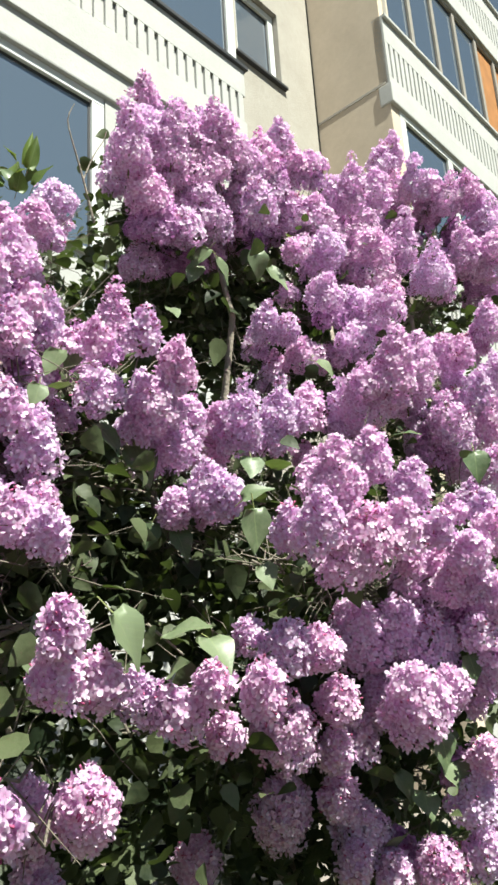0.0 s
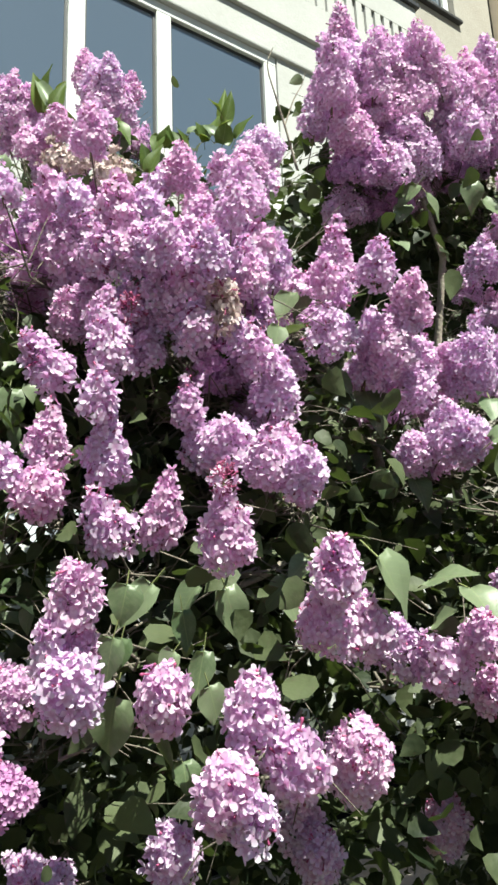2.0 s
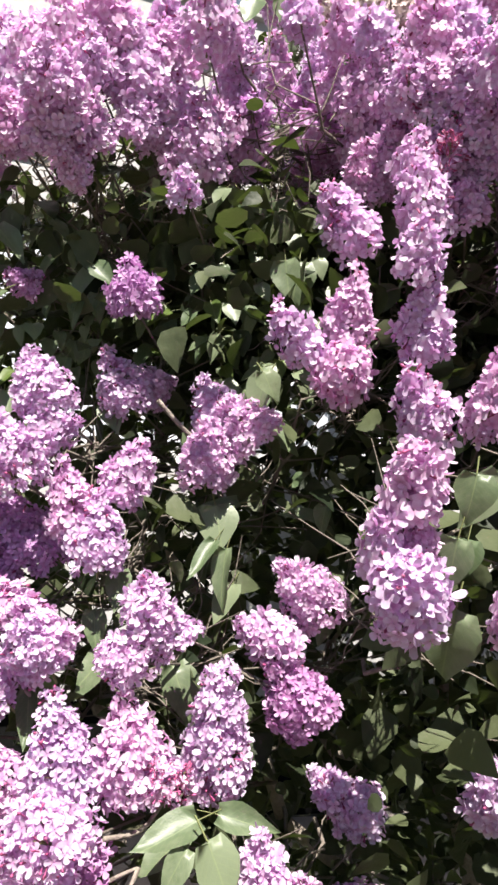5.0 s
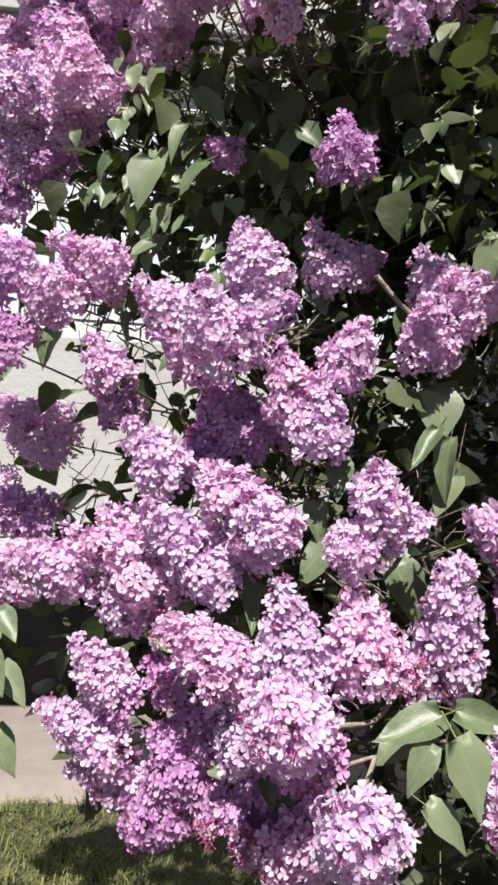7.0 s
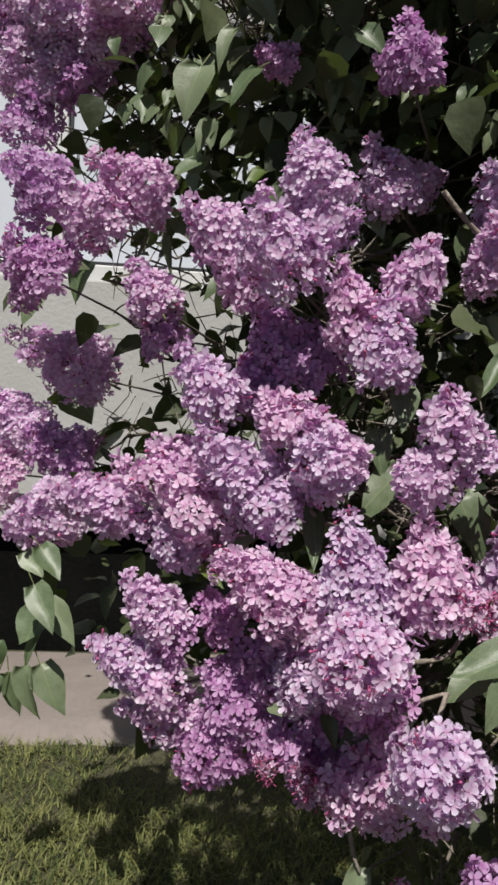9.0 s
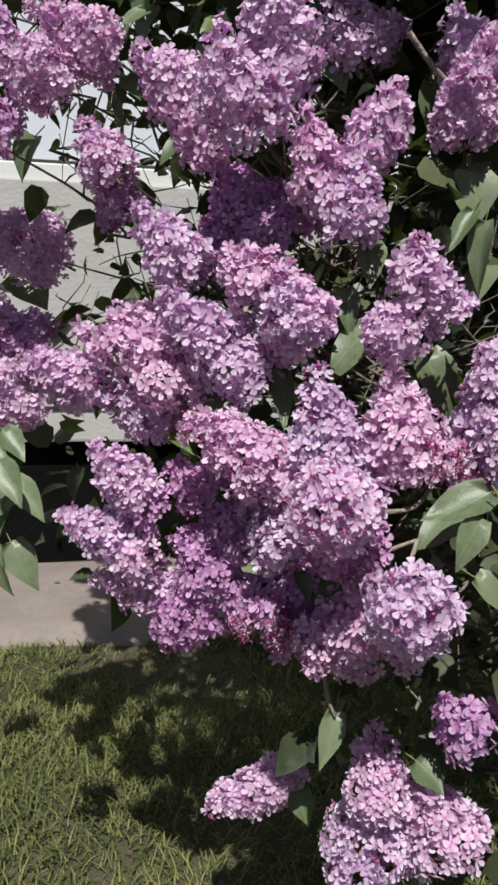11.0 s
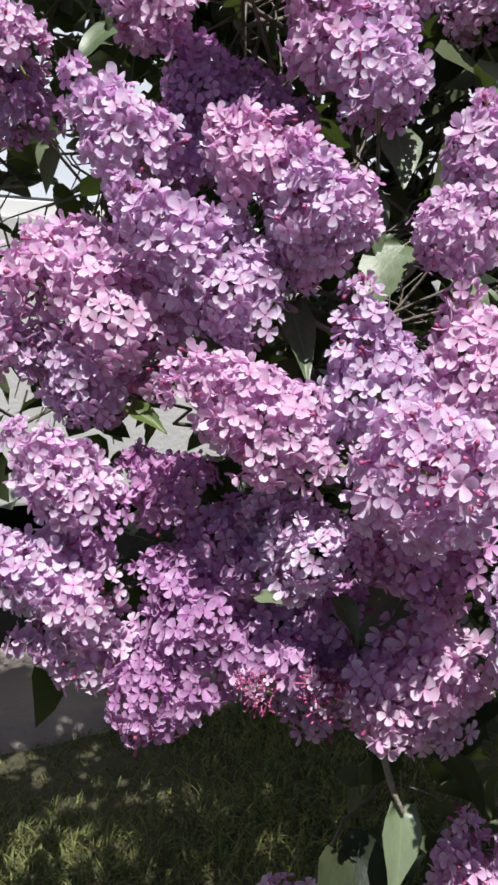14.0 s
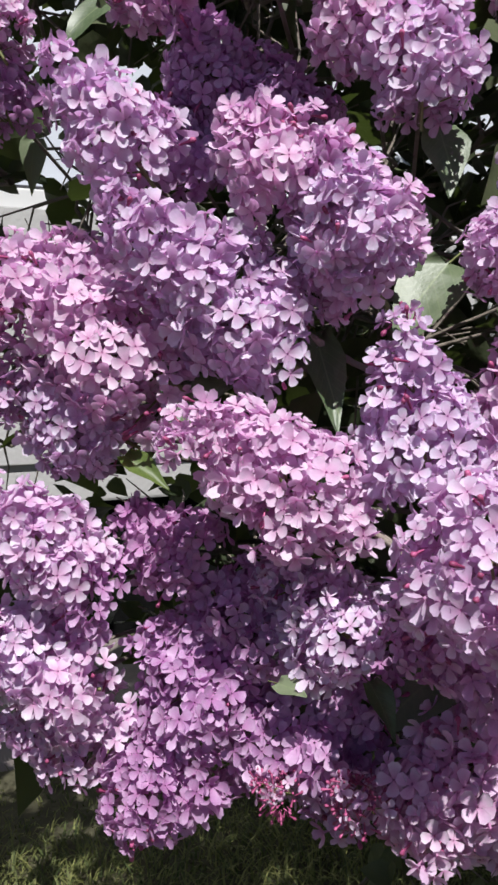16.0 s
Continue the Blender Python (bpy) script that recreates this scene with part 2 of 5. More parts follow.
def window(parent, posts, z0, z1, y, frame_mat=FRAME, amber=(), pale=False, label="", post=0.11, rail=0.075):
    """A run of panes between posts, set into a frame 9 cm deep."""
    w = new("window")
    w.parent = parent
    if label:
        w["label"] = label
    a, b = posts[0], posts[-1]
    for zz in ((z0, z0 + rail), (z1 - rail, z1)):
        boxed("rail", frame_mat, w, a - post / 2, b + post / 2, y, y + 0.09, *zz)
    for p in posts:
        boxed("post", frame_mat, w, p - post / 2, p + post / 2, y + 0.002, y + 0.088, z0 + rail, z1 - rail)
    for i, (p, q) in enumerate(zip(posts, posts[1:])):
        x0, x1 = p + post / 2, q - post / 2
        bm = bmesh.new()
        for s in ((x0, x0 + 0.018, z0 + rail, z1 - rail), (x1 - 0.018, x1, z0 + rail, z1 - rail),
                  (x0 + 0.018, x1 - 0.018, z0 + rail, z0 + rail + 0.018), (x0 + 0.018, x1 - 0.018, z1 - rail - 0.018, z1 - rail)):
            box(bm, s[0], s[1], y + 0.03, y + 0.05, s[2], s[3])
        part("seal", bm, SEAL, w)
        boxed("pane", GLASS_WARM if i in amber else GLASS_PALE if pale else GLASS, w, x0 + 0.005, x1 - 0.005, y + 0.037, y + 0.047, z0 + rail + 0.005, z1 - rail - 0.005, 0)
    return w


def slatted_parapet(x0, x1, y, z0, z1, s0, s1, step=0.118, groove=0.042):
    """A panel with upright grooves between s0 and s1."""
    boxed("parapet", WHITE, house, x0, x1, y + 0.03, y + 0.13, z0, z1, 0)
    boxed("parapet", WHITE, house, x0, x1, y, y + 0.03, z0, s0, 0.004)
    boxed("parapet", WHITE, house, x0, x1, y, y + 0.03, s1, z1, 0.004)
    x = x0
    while x < x1 - 0.02:
        boxed("slat", WHITE, house, x, min(x + step - groove, x1), y + 0.001, y + 0.03, s0 + 0.0005, s1 - 0.0005, 0.004)
        x += step


def slab(x0, x1, y, z0, z1, out=0.07):
    boxed("balcony_slab", WHITE, house, x0, x1, y - out + 0.05, y + 0.14, z0, z1, 0.012)


# first stack of balconies
XL, XR = -5.5, 4.5
STOREY = 2.70
for k in range(-1, 2):
    dz = STOREY * k
    slab(XL, XR, K0, 5.43 + dz, 5.70 + dz)
    slatted_parapet(XL, XR, K0 - 0.055, 5.70 + dz, 6.66 + dz, 6.06 + dz, 6.36 + dz, 0.11)
    boxed("sill", SEAL if k == 0 else WHITE, house, XL, XR + 0.03, K0 - 0.09, K0 + 0.14, 6.66 + dz, 6.70 + dz)
    if k == 0:
        window(house, [-4.6, -3.1, -1.6, -0.1, 1.3, 3.32, 4.44], 6.70, 8.13, K0 + 0.02, label="wide white-framed balcony window with blue reflections")
    if k == -1:
        window(house, [-4.9, -3.4, -1.9, -0.9, 0.45, 1.32, 1.94, 2.84], 4.00, 5.43, K0 + 0.02, label="white-framed balcony window with four panes")
        boxed("wall", WHITE, house, 2.90, XR, K0 + 0.01, K0 + 0.14, 4.00, 5.43, 0)
# lowest balcony; a near-black board stands in for the open shade under it
window(house, [-5.2, -3.6, -2.2, -0.8, 0.7, 2.2, 3.7], 1.60, 2.73, K0 + 0.02, pale=True, label="white-framed balcony window near the ground")
boxed("wall", WHITE, house, 3.76, XR, K0 + 0.01, K0 + 0.14, 1.30, 2.73, 0)
boxed("parapet", WHITE, house, XL, XR, K0, K0 + 0.14, 0.66, 1.60, 0.004)
slab(XL, XR, K0, 0.50, 0.66, 0.03)
boxed("balcony_floor", WHITE, house, XL, XR, K0 + 0.14, K0 + 1.4, 0.50, 0.66, 0)
boxed("under_balcony_shade", DARK, house, -9, 6.0, K0 + 0.10, K0 + 0.3, -0.3, 0.50, 0)
boxed("wall", WHITE, house, XR - 0.14, XR, K0 + 0.14, K0 + 1.5, 0.66, 10.5, 0)
boxed("wall", WHITE, house, XL, XL + 0.14, K0 + 0.14, K0 + 1.5, 0.66, 10.5, 0)
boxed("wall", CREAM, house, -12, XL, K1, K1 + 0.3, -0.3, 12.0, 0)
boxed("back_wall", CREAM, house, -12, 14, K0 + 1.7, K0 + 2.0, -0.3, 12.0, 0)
boxed("roof", WHITE, house, -12, 14, K0 - 0.2, K0 + 6, 10.9, 11.2, 0)
# main wall with its small window
W0, W1, WZ0, WZ1 = 4.66, 5.36, 7.12, 8.10
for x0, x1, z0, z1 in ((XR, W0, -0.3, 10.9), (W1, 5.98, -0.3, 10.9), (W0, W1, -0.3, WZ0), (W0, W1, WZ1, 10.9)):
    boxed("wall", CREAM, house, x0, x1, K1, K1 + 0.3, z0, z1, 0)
window(house, [W0 + 0.04, W1 - 0.05], WZ0 + 0.002, WZ1 - 0.002, K1 + 0.06, label="small window with a dark sill", post=0.08)
boxed("sill", SEAL, house, W0 - 0.05, W1 + 0.05, K1 - 0.05, K1 + 0.05, WZ0 - 0.035, WZ0 + 0.0)
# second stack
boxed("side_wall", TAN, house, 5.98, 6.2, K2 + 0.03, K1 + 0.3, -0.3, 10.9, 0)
for k in range(-1, 2):
    dz = STOREY * k
    slab(5.96, 13, K2, 6.70 + dz, 6.94 + dz)
    slatted_parapet(5.98, 13, K2, 6.94 + dz, 7.80 + dz, 7.05 + dz, 7.50 + dz, 0.1, 0.036)
    boxed("sill", WHITE, house, 5.98, 13, K2 - 0.04, K2 + 0.14, 7.80 + dz, 7.84 + dz)
window(house, [6.12, 6.75, 7.4, 8.05, 8.7, 9.3, 9.95, 10.6, 11.9], 7.84, 9.40, K2 + 0.02, OLDFRAME, amber=(4, 5), label="old brown-framed balcony glazing with an amber curtain", post=0.07, rail=0.05)
window(house, [6.2, 7.25, 8.3, 9.35, 10.4, 11.6], 5.15, 6.70, K2 + 0.02, label="white-framed balcony window")
window(house, [6.2, 7.25, 8.3, 9.35, 10.4, 11.6], 10.54, 11.9, K2 + 0.02, label="white-framed balcony window")
boxed("wall", WHITE, house, 6.2, 13, K2, K2 + 0.14, -0.3, 4.0, 0)
for dz in (0, STOREY):
    boxed("wall", WHITE, house, 6.0, 6.14, K2 + 0.04, K2 + 0.12, 5.15 + dz, 6.7 + dz, 0)
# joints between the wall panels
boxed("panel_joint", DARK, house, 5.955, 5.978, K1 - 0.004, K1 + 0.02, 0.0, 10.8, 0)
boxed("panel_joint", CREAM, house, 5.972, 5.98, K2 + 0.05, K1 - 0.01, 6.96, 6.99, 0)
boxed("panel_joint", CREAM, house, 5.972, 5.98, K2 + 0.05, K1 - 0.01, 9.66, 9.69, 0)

# ---- lilac: florets, panicles, leaves ----
def floret(rng, R, fine):
    """Four broad, hollowed petals in a cross on a short tube; z is the floret's face. Vertices, quads and distance from the throat."""
    verts, faces, rim = [], [], []
    if fine:
        rs, ws, hs, cols = (0.06, 0.42, 0.78, 1.0), (0.08, 0.30, 0.43, 0.20), (0.0, 0.015, 0.05, 0.19), (-1, 0, 1)
    else:
        rs, ws, hs, cols = (0.08, 0.42, 0.84, 1.0), (0.12, 0.35, 0.38, 0.18), (0.0, 0.03, 0.08, 0.15), (-1, 1)
    a0 = rng.uniform(0, 1.57)
    lift = rng.uniform(-0.18, 0.16) if rng.random() < 0.85 else rng.uniform(0.3, 0.9)
    for k in range(4):
        a = a0 + k * math.pi / 2 + rng.uniform(-0.14, 0.14)
        ca, sa = math.cos(a), math.sin(a)
        up = lift + rng.uniform(-0.12, 0.12)
        roll = rng.uniform(-0.12, 0.12)
        size = R * rng.uniform(0.86, 1.1)
        hollow = rng.uniform(0.10, 0.24)
        b = len(verts)
        for r, w, h in zip(rs, ws, hs):
            for c in cols:
                cup = hollow * abs(c) * (w / 0.40) ** 1.5 if fine else 0.05
                x, y, zz = r * size, c * w * size, (h + cup + up * r * r + roll * c * w) * size
                verts.append((x * ca - y * sa, x * sa + y * ca, zz))
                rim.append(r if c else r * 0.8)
        n = len(cols)
        for i in range(len(rs) - 1):
            for j in range(n - 1):
                faces.append((b + i * n + j, b + (i + 1) * n + j, b + (i + 1) * n + j + 1, b + i * n + j + 1))
    if fine:
        b = len(verts)
        for zz, rr in ((0.02, 0.12), (-0.75, 0.06)):
            for k in range(4):
                verts.append((rr * R * math.cos(k * 1.571), rr * R * math.sin(k * 1.571), zz * R))
                rim.append(0.0)
        for k in range(4):
            faces.append((b + k, b + (k + 1) % 4, b + 4 + (k + 1) % 4, b + 4 + k))
    return np.array(verts), faces, rim


def bud(rng, R):
    """A closed bud: a small drop on a tube."""
    verts, faces = [], []
    for zz, rr in ((-0.8, 0.08), (0.0, 0.13), (0.35, 0.24), (0.62, 0.16)):
        for k in range(4):
            verts.append((rr * R * math.cos(k * 1.571 + 0.4), rr * R * math.sin(k * 1.571 + 0.4), zz * R))
    for i in range(3):
        for k in range(4):
            faces.append((4 * i + k, 4 * i + (k + 1) % 4, 4 * i + 4 + (k + 1) % 4, 4 * i + 4 + k))
    faces.append((12, 13, 14, 15))
    return np.array(verts), faces, [0.5] * len(verts)


def profile(s, shape):
    """Half-width of a panicle along its axis, 0 at the base, 1 at the tip."""
    if shape == "cone":
        return min(1.0, (s / 0.16) ** 0.6) * (1 - max(0, s - 0.16) / 0.84) ** 0.62 * 1.0 + 0.10 * (1 - s)
    if shape == "ball":
        return math.sqrt(max(0.02, 1 - (2 * s - 1) ** 2)) * 0.98
    return min(1.0, (s / 0.2) ** 0.55) * (0.30 + 0.70 * math.sqrt(max(0.0, 1 - max(0, s - 0.2) / 0.8)))


def panicle_mesh(seed, shape, fine, buds=0.05, aspect=2.0, petal=None, bare=0.0, floret_size=0.175):
    """One flower panicle, 1 wide and `aspect` long, along +z: knots of florets round short side branches, with hollows between them."""
    rng = random.Random(seed)
    R = floret_size
    knots = []
    rows = max(3, round(aspect / 0.30))
    for i in range(rows):
        s = (i + 0.5) / rows
        rad = 0.5 * profile(s, shape)
        size = max(0.12, rad * rng.uniform(0.44, 0.58))
        around = max(1, round(5.6 * max(0.0, rad - size * 0.6) / size))
        for j in range(around):
            a = 6.283 * (j + rng.uniform(-0.25, 0.25)) / around + i * 2.4
            out = max(0.0, rad - size * 0.8) * rng.uniform(0.78, 1.18)
            knots.append((Vector((out * math.cos(a), out * math.sin(a), aspect * min(0.97, max(0.04, s + rng.uniform(-0.35, 0.35) / rows)))),
                          size * rng.uniform(0.80, 1.15), rng.random()))
    V, F, M, RIM, TONE, n = [], [], [], [], [], 0
    for which, (c, size, young) in enumerate(knots):
        s = c.z / aspect
        axis = Vector((c.x, c.y, 0.30 + 1.2 * max(0.0, s - 0.6)))
        axis = (axis.normalized() + Vector((0, 0, 0.25))).normalized()
        count = max(4, int(2.9 * size * size / (R * R) * 1.6) + 2)
        share = buds * (0.3 + 2.4 * max(0.0, s - 0.6) / 0.4) + (0.35 if young > 0.93 else 0.0) if buds < 0.5 else buds
        for k in range(count):
            z = 1 - 1.35 * (k + 0.5) / count
            a = k * 2.39996 + which
            r = math.sqrt(max(0.0, 1 - z * z))
            d = axis.to_track_quat("Z", "Y") @ Vector((r * math.cos(a), r * math.sin(a), z))
            deep = rng.random() > 0.70
            pos = c + d * size * (rng.uniform(0.45, 0.85) if deep else rng.uniform(0.90, 1.12))
            if any(o != which and (pos - q).length < 0.72 * w for o, (q, w, _) in enumerate(knots)) or rng.random() < max(bare, 0.09):
                continue
            d = (d + axis * 0.25 + Vector((rng.gauss(0, 1), rng.gauss(0, 1), rng.gauss(0, 1))) * 0.22).normalized()
            closed = rng.random() < share
            vs, fs, rim = bud(rng, R * 0.85) if closed else floret(rng, R * rng.uniform(0.82, 1.08) * (0.82 if s > 0.82 else 1.0), fine and not deep)
            q = np.array(d.to_track_quat("Z", "Y").to_matrix())
            V.append(vs @ q.T + np.array(pos))
            F.extend([tuple(i + n for i in f) for f in fs])
            M.extend([1 if closed else 0] * len(fs))
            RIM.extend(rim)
            TONE.extend([min(1.0, max(0.0, 0.5 * rng.random() + 0.5 * (1 - young) + 0.3 * (s - 0.5)))] * len(vs))
            n += len(vs)
    me = raw("flower_panicle", np.concatenate(V), F, [petal or PETAL, BUD], True, M)
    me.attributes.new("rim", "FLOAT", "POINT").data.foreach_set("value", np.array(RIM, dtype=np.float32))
    me.attributes.new("tone", "FLOAT", "POINT").data.foreach_set("value", np.array(TONE, dtype=np.float32))
    return me


def stalk_mesh():
    """The panicle's own axis with short side branches."""
    V, F = [], []

    def rod(p, q, r0, r1):
        b = len(V)
        ax = (Vector(q) - Vector(p)).to_track_quat("Z", "Y")
        for c, r in ((p, r0), (q, r1)):
            for k in range(5):
                V.append(Vector(c) + ax @ Vector((r * math.cos(k * 1.2566), r * math.sin(k * 1.2566), 0)))
        for k in range(5):
            F.append((b + k, b + (k + 1) % 5, b + 5 + (k + 1) % 5, b + 5 + k))

    rod((0, 0, -0.22), (0, 0, 1.7), 0.022, 0.012)
    for i in range(14):
        a, h = i * 2.4, 0.05 + i * 0.11
        rr = 0.36 * (1 - i / 18)
        rod((0, 0, h), (rr * math.cos(a), rr * math.sin(a), h + 0.16), 0.013, 0.008)
    return raw("stalk", V, F, [STALK])


LEAF_PROFILE = ((0.0, 0.05), (0.06, 0.56), (0.17, 0.80), (0.32, 0.84), (0.50, 0.70), (0.68, 0.47), (0.84, 0.23), (1.0, 0.0))


def leaf_shape(rng, curl=0.2, fold=0.25):
    """A heart-shaped, pointed leaf 1 long along +y, its upper side +z. Vertices and quads."""
    verts, faces = [], []
    side = rng.uniform(-0.15, 0.15)
    for i, (t, w) in enumerate(LEAF_PROFILE):
        back = 0.10 if i in (1,) else 0.0
        for c in (-1, -0.55, 0, 0.55, 1):
            x = c * w * 0.46
            y = t - back * abs(c) + 0.03 * (1 if abs(c) == 1 else 0)
            zz = fold * abs(x) - curl * t * t + 0.03 * math.sin(9 * t + 2 * c) * abs(c)
            verts.append((x + side * t * t, y, zz))
    for i in range(len(LEAF_PROFILE) - 1):
        for j in range(4):
            b = i * 5 + j
            faces.append((b, b + 1, b + 6, b + 5))
    return verts, faces


def petiole(verts, faces, slots):
    b = len(verts)
    for y, zz in ((-0.34, -0.08), (0.02, -0.004)):
        for k in range(3):
            verts.append((0.018 * math.cos(k * 2.09), y, zz + 0.018 * math.sin(k * 2.09)))
    for k in range(3):
        faces.append((b + k, b + (k + 1) % 3, b + 3 + (k + 1) % 3, b + 3 + k))
    slots.extend([1] * 3)


def leaf_mesh(seed, mat, curl, fold):
    rng = random.Random(seed)
    v, f = leaf_shape(rng, curl, fold)
    s = [0] * len(f)
    petiole(v, f, s)
    return raw("leaf", v, f, [mat, STALK], True, s)


ASPECTS = (1.0, 1.25, 1.55, 1.9, 2.4)
STEPS = (0.072, 0.085, 0.10, 0.115, 0.13, 0.15, 0.20)     # widths of the panicles
MADE = {}


def head_mesh(shape, width, length, fine, kind):
    """One of a few panicle meshes of that shape, whose florets keep their true size."""
    step = sum(width > edge for edge in STEPS[:-1])
    aspect = min(ASPECTS, key=lambda a: abs(a - length / width))
    key = (shape, step, fine, kind, aspect)
    if key not in MADE:
        seed = 100 + 31 * len(MADE)
        size = (0.0102 if fine else 0.0115) / (STEPS[step] - 0.010)
        buds = 0.8 if kind == "bud" else 0.03 + 0.035 * (seed % 3)
        petal = {"spent": WITHERED, "purple": PETAL_SHADED}.get(kind, PETAL)
        MADE[key] = panicle_mesh(seed, shape, fine, buds, aspect, petal, 0.3 if kind == "spent" else 0.0, size)
    return aspect, MADE[key]


STALK_MESH = stalk_mesh()
LEAVES = [leaf_mesh(70 + i, LEAF, c, fo) for i, (c, fo) in enumerate(((0.1, 0.2), (0.3, 0.35), (0.22, 0.1), (0.45, 0.3), (-0.08, 0.3)))]
YOUNG_LEAF = leaf_mesh(80, YOUNG, 0.15, 0.3)

bush_left = tagged(new("lilac_bush"), "tall lilac shrub in full pink-purple bloom before the house", "shrub", group="lilac shrubs")
bush_left.location = (-0.75, 1.9, 0)
bush_right = tagged(new("lilac_bush"), "taller lilac shrub with dense pink-purple panicles, beside its neighbour", "shrub", group="lilac shrubs")
bush_right.location = (0.25, 2.6, 0)
bpy.context.view_layer.update()
COUNT = [0]
HEADS = []
DIVIDE = -0.52
INWARD = Vector((-0.30, 0.95, 0.0))    # from the shrubs' face to their inside


def panicle(x, y, z, dx, dy, dz, width, shape="cone", fine=False, kind=""):
    """A panicle whose base is at (x, y, z) and whose tip lies (dx, dy, dz) further."""
    COUNT[0] += 1
    d = Vector((dx, dy, dz))
    aspect, me = head_mesh(shape, width, d.length, fine, kind)
    HEADS.append((Vector((x, y, z)), d, width))
    q = d.to_track_quat("Z", "Y").to_matrix().to_4x4() @ pose(0, 0, 0, 0, 0, COUNT[0] * 77)
    ob = new("flower_panicle", me)
    ob.parent = bush_left if x < DIVIDE else bush_right
    ob.matrix_world = Matrix.Translation((x, y, z)) @ q @ Matrix.Diagonal((width, width, d.length / aspect, 1))
    if kind == "bud":
        ob["label"] = "panicle of dark pink closed buds"
    if kind == "spent":
        ob["label"] = "panicle with withered brown florets"
    st = new("stalk", STALK_MESH)
    st.parent = ob
    st.scale.z = aspect / 2.1
    return ob


def leaf(x, y, z, dx, dy, dz, width, young=False):
    """A leaf whose stem end is at (x, y, z) and whose point lies (dx, dy, dz) further."""
    COUNT[0] += 1
    rng = random.Random(COUNT[0])
    ob = new("leaf", YOUNG_LEAF if young else LEAVES[COUNT[0] % len(LEAVES)])
    ob.parent = bush_left if x < DIVIDE else bush_right
    along = Vector((dx, dy, dz))
    face = Vector((0.32 + rng.uniform(-0.3, 0.3), -0.62 + rng.uniform(-0.2, 0.2), 0.68 + rng.uniform(-0.2, 0.3)))
    yy = along.normalized()
    xx = yy.cross(face).normalized()
    turn = Matrix((xx, yy, xx.cross(yy))).transposed().to_4x4()
    ob.matrix_world = Matrix.Translation((x, y, z)) @ turn @ Matrix.Diagonal((width / 0.77, along.length, along.length, 1))
    if young:
        ob["label"] = "young yellow-green leaf"
    return ob


def tube(V, F, pts, r0, r1, sides=5):
    """A tapering, bending rod through the points."""
    b0 = None
    for i, p in enumerate(pts):
        a = pts[min(i + 1, len(pts) - 1)] - pts[max(i - 1, 0)]
        q = a.to_track_quat("Z", "Y")
        r = r0 + (r1 - r0) * i / (len(pts) - 1)
        b = len(V)
        for k in range(sides):
            t = 6.283 * k / sides
            V.append(p + q @ Vector((r * math.cos(t), r * math.sin(t), 0)))
        if b0 is not None:
            for k in range(sides):
                F.append((b0 + k, b0 + (k + 1) % sides, b + (k + 1) % sides, b + k))
        b0 = b


def branch(r0, r1, *points):
    """A bare branch, its bends softened between the points."""
    pts = [Vector(p) for p in points]
    fine = []
    for i in range(len(pts) - 1):
        a, b = pts[max(i - 1, 0)], pts[min(i + 2, len(pts) - 1)]
        for s in (0, 0.33, 0.66):
            m0, m1 = (pts[i + 1] - a) * 0.5, (b - pts[i]) * 0.5
            fine.append(pts[i] * (2 * s**3 - 3 * s**2 + 1) + m0 * (s**3 - 2 * s**2 + s) + pts[i + 1] * (3 * s**2 - 2 * s**3) + m1 * (s**3 - s**2))
    fine.append(pts[-1])
    V, F = [], []
    tube(V, F, fine, r0, r1, 6)
    ob = new("branch", raw("branch", V, F, [BARK]))
    owner = bush_left if pts[0].x < DIVIDE else bush_right
    ob.parent = owner
    ob.matrix_parent_inverse = owner.matrix_world.inverted()
    return ob

# ---- flower panicles, along the shrub ----
panicle(-0.342, 2.089, 2.795, 0.035, -0.144, 0.204, 0.126)
panicle(-0.297, 2.267, 3.205, -0.008, -0.084, 0.099, 0.081)
panicle(-0.228, 2.288, 2.885, 0.045, -0.167, 0.236, 0.146)
panicle(-0.151, 2.256, 3.017, -0.018, -0.101, 0.118, 0.098)
panicle(-0.040, 2.306, 3.047, -0.011, -0.119, 0.106, 0.130)
panicle(-0.051, 2.339, 2.905, -0.079, -0.129, 0.163, 0.120)
panicle(0.059, 2.434, 2.987, -0.012, -0.114, 0.100, 0.125)
panicle(0.196, 2.561, 3.199, -0.000, -0.094, 0.088, 0.100)
panicle(0.264, 2.672, 3.113, 0.013, -0.094, 0.082, 0.103)
panicle(0.092, 2.454, 2.825, -0.013, -0.126, 0.095, 0.144)
panicle(-0.177, 2.302, 2.676, -0.006, -0.104, 0.038, 0.135)
panicle(-0.296, 2.175, 2.738, 0.009, -0.107, 0.065, 0.129)
panicle(0.200, 2.703, 3.030, 0.014, -0.101, 0.079, 0.115)
panicle(-0.080, 2.423, 2.745, 0.020, -0.107, 0.083, 0.122)
panicle(0.328, 2.657, 2.911, -0.012, -0.106, 0.076, 0.123)
panicle(0.478, 2.689, 2.978, 0.010, -0.142, 0.172, 0.136)
panicle(0.785, 3.190, 3.507, 0.014, -0.130, 0.159, 0.123)
panicle(0.614, 2.877, 3.118, 0.004, -0.134, 0.119, 0.146)
panicle(0.847, 2.973, 3.226, -0.032, -0.128, 0.146, 0.126)
panicle(0.979, 3.011, 3.151, 0.006, -0.140, 0.124, 0.152)
panicle(1.079, 2.971, 3.205, -0.029, -0.098, 0.071, 0.113)
panicle(1.148, 3.056, 2.962, -0.012, -0.147, 0.181, 0.139)
panicle(0.550, 2.832, 2.789, 0.018, -0.170, 0.096, 0.208)
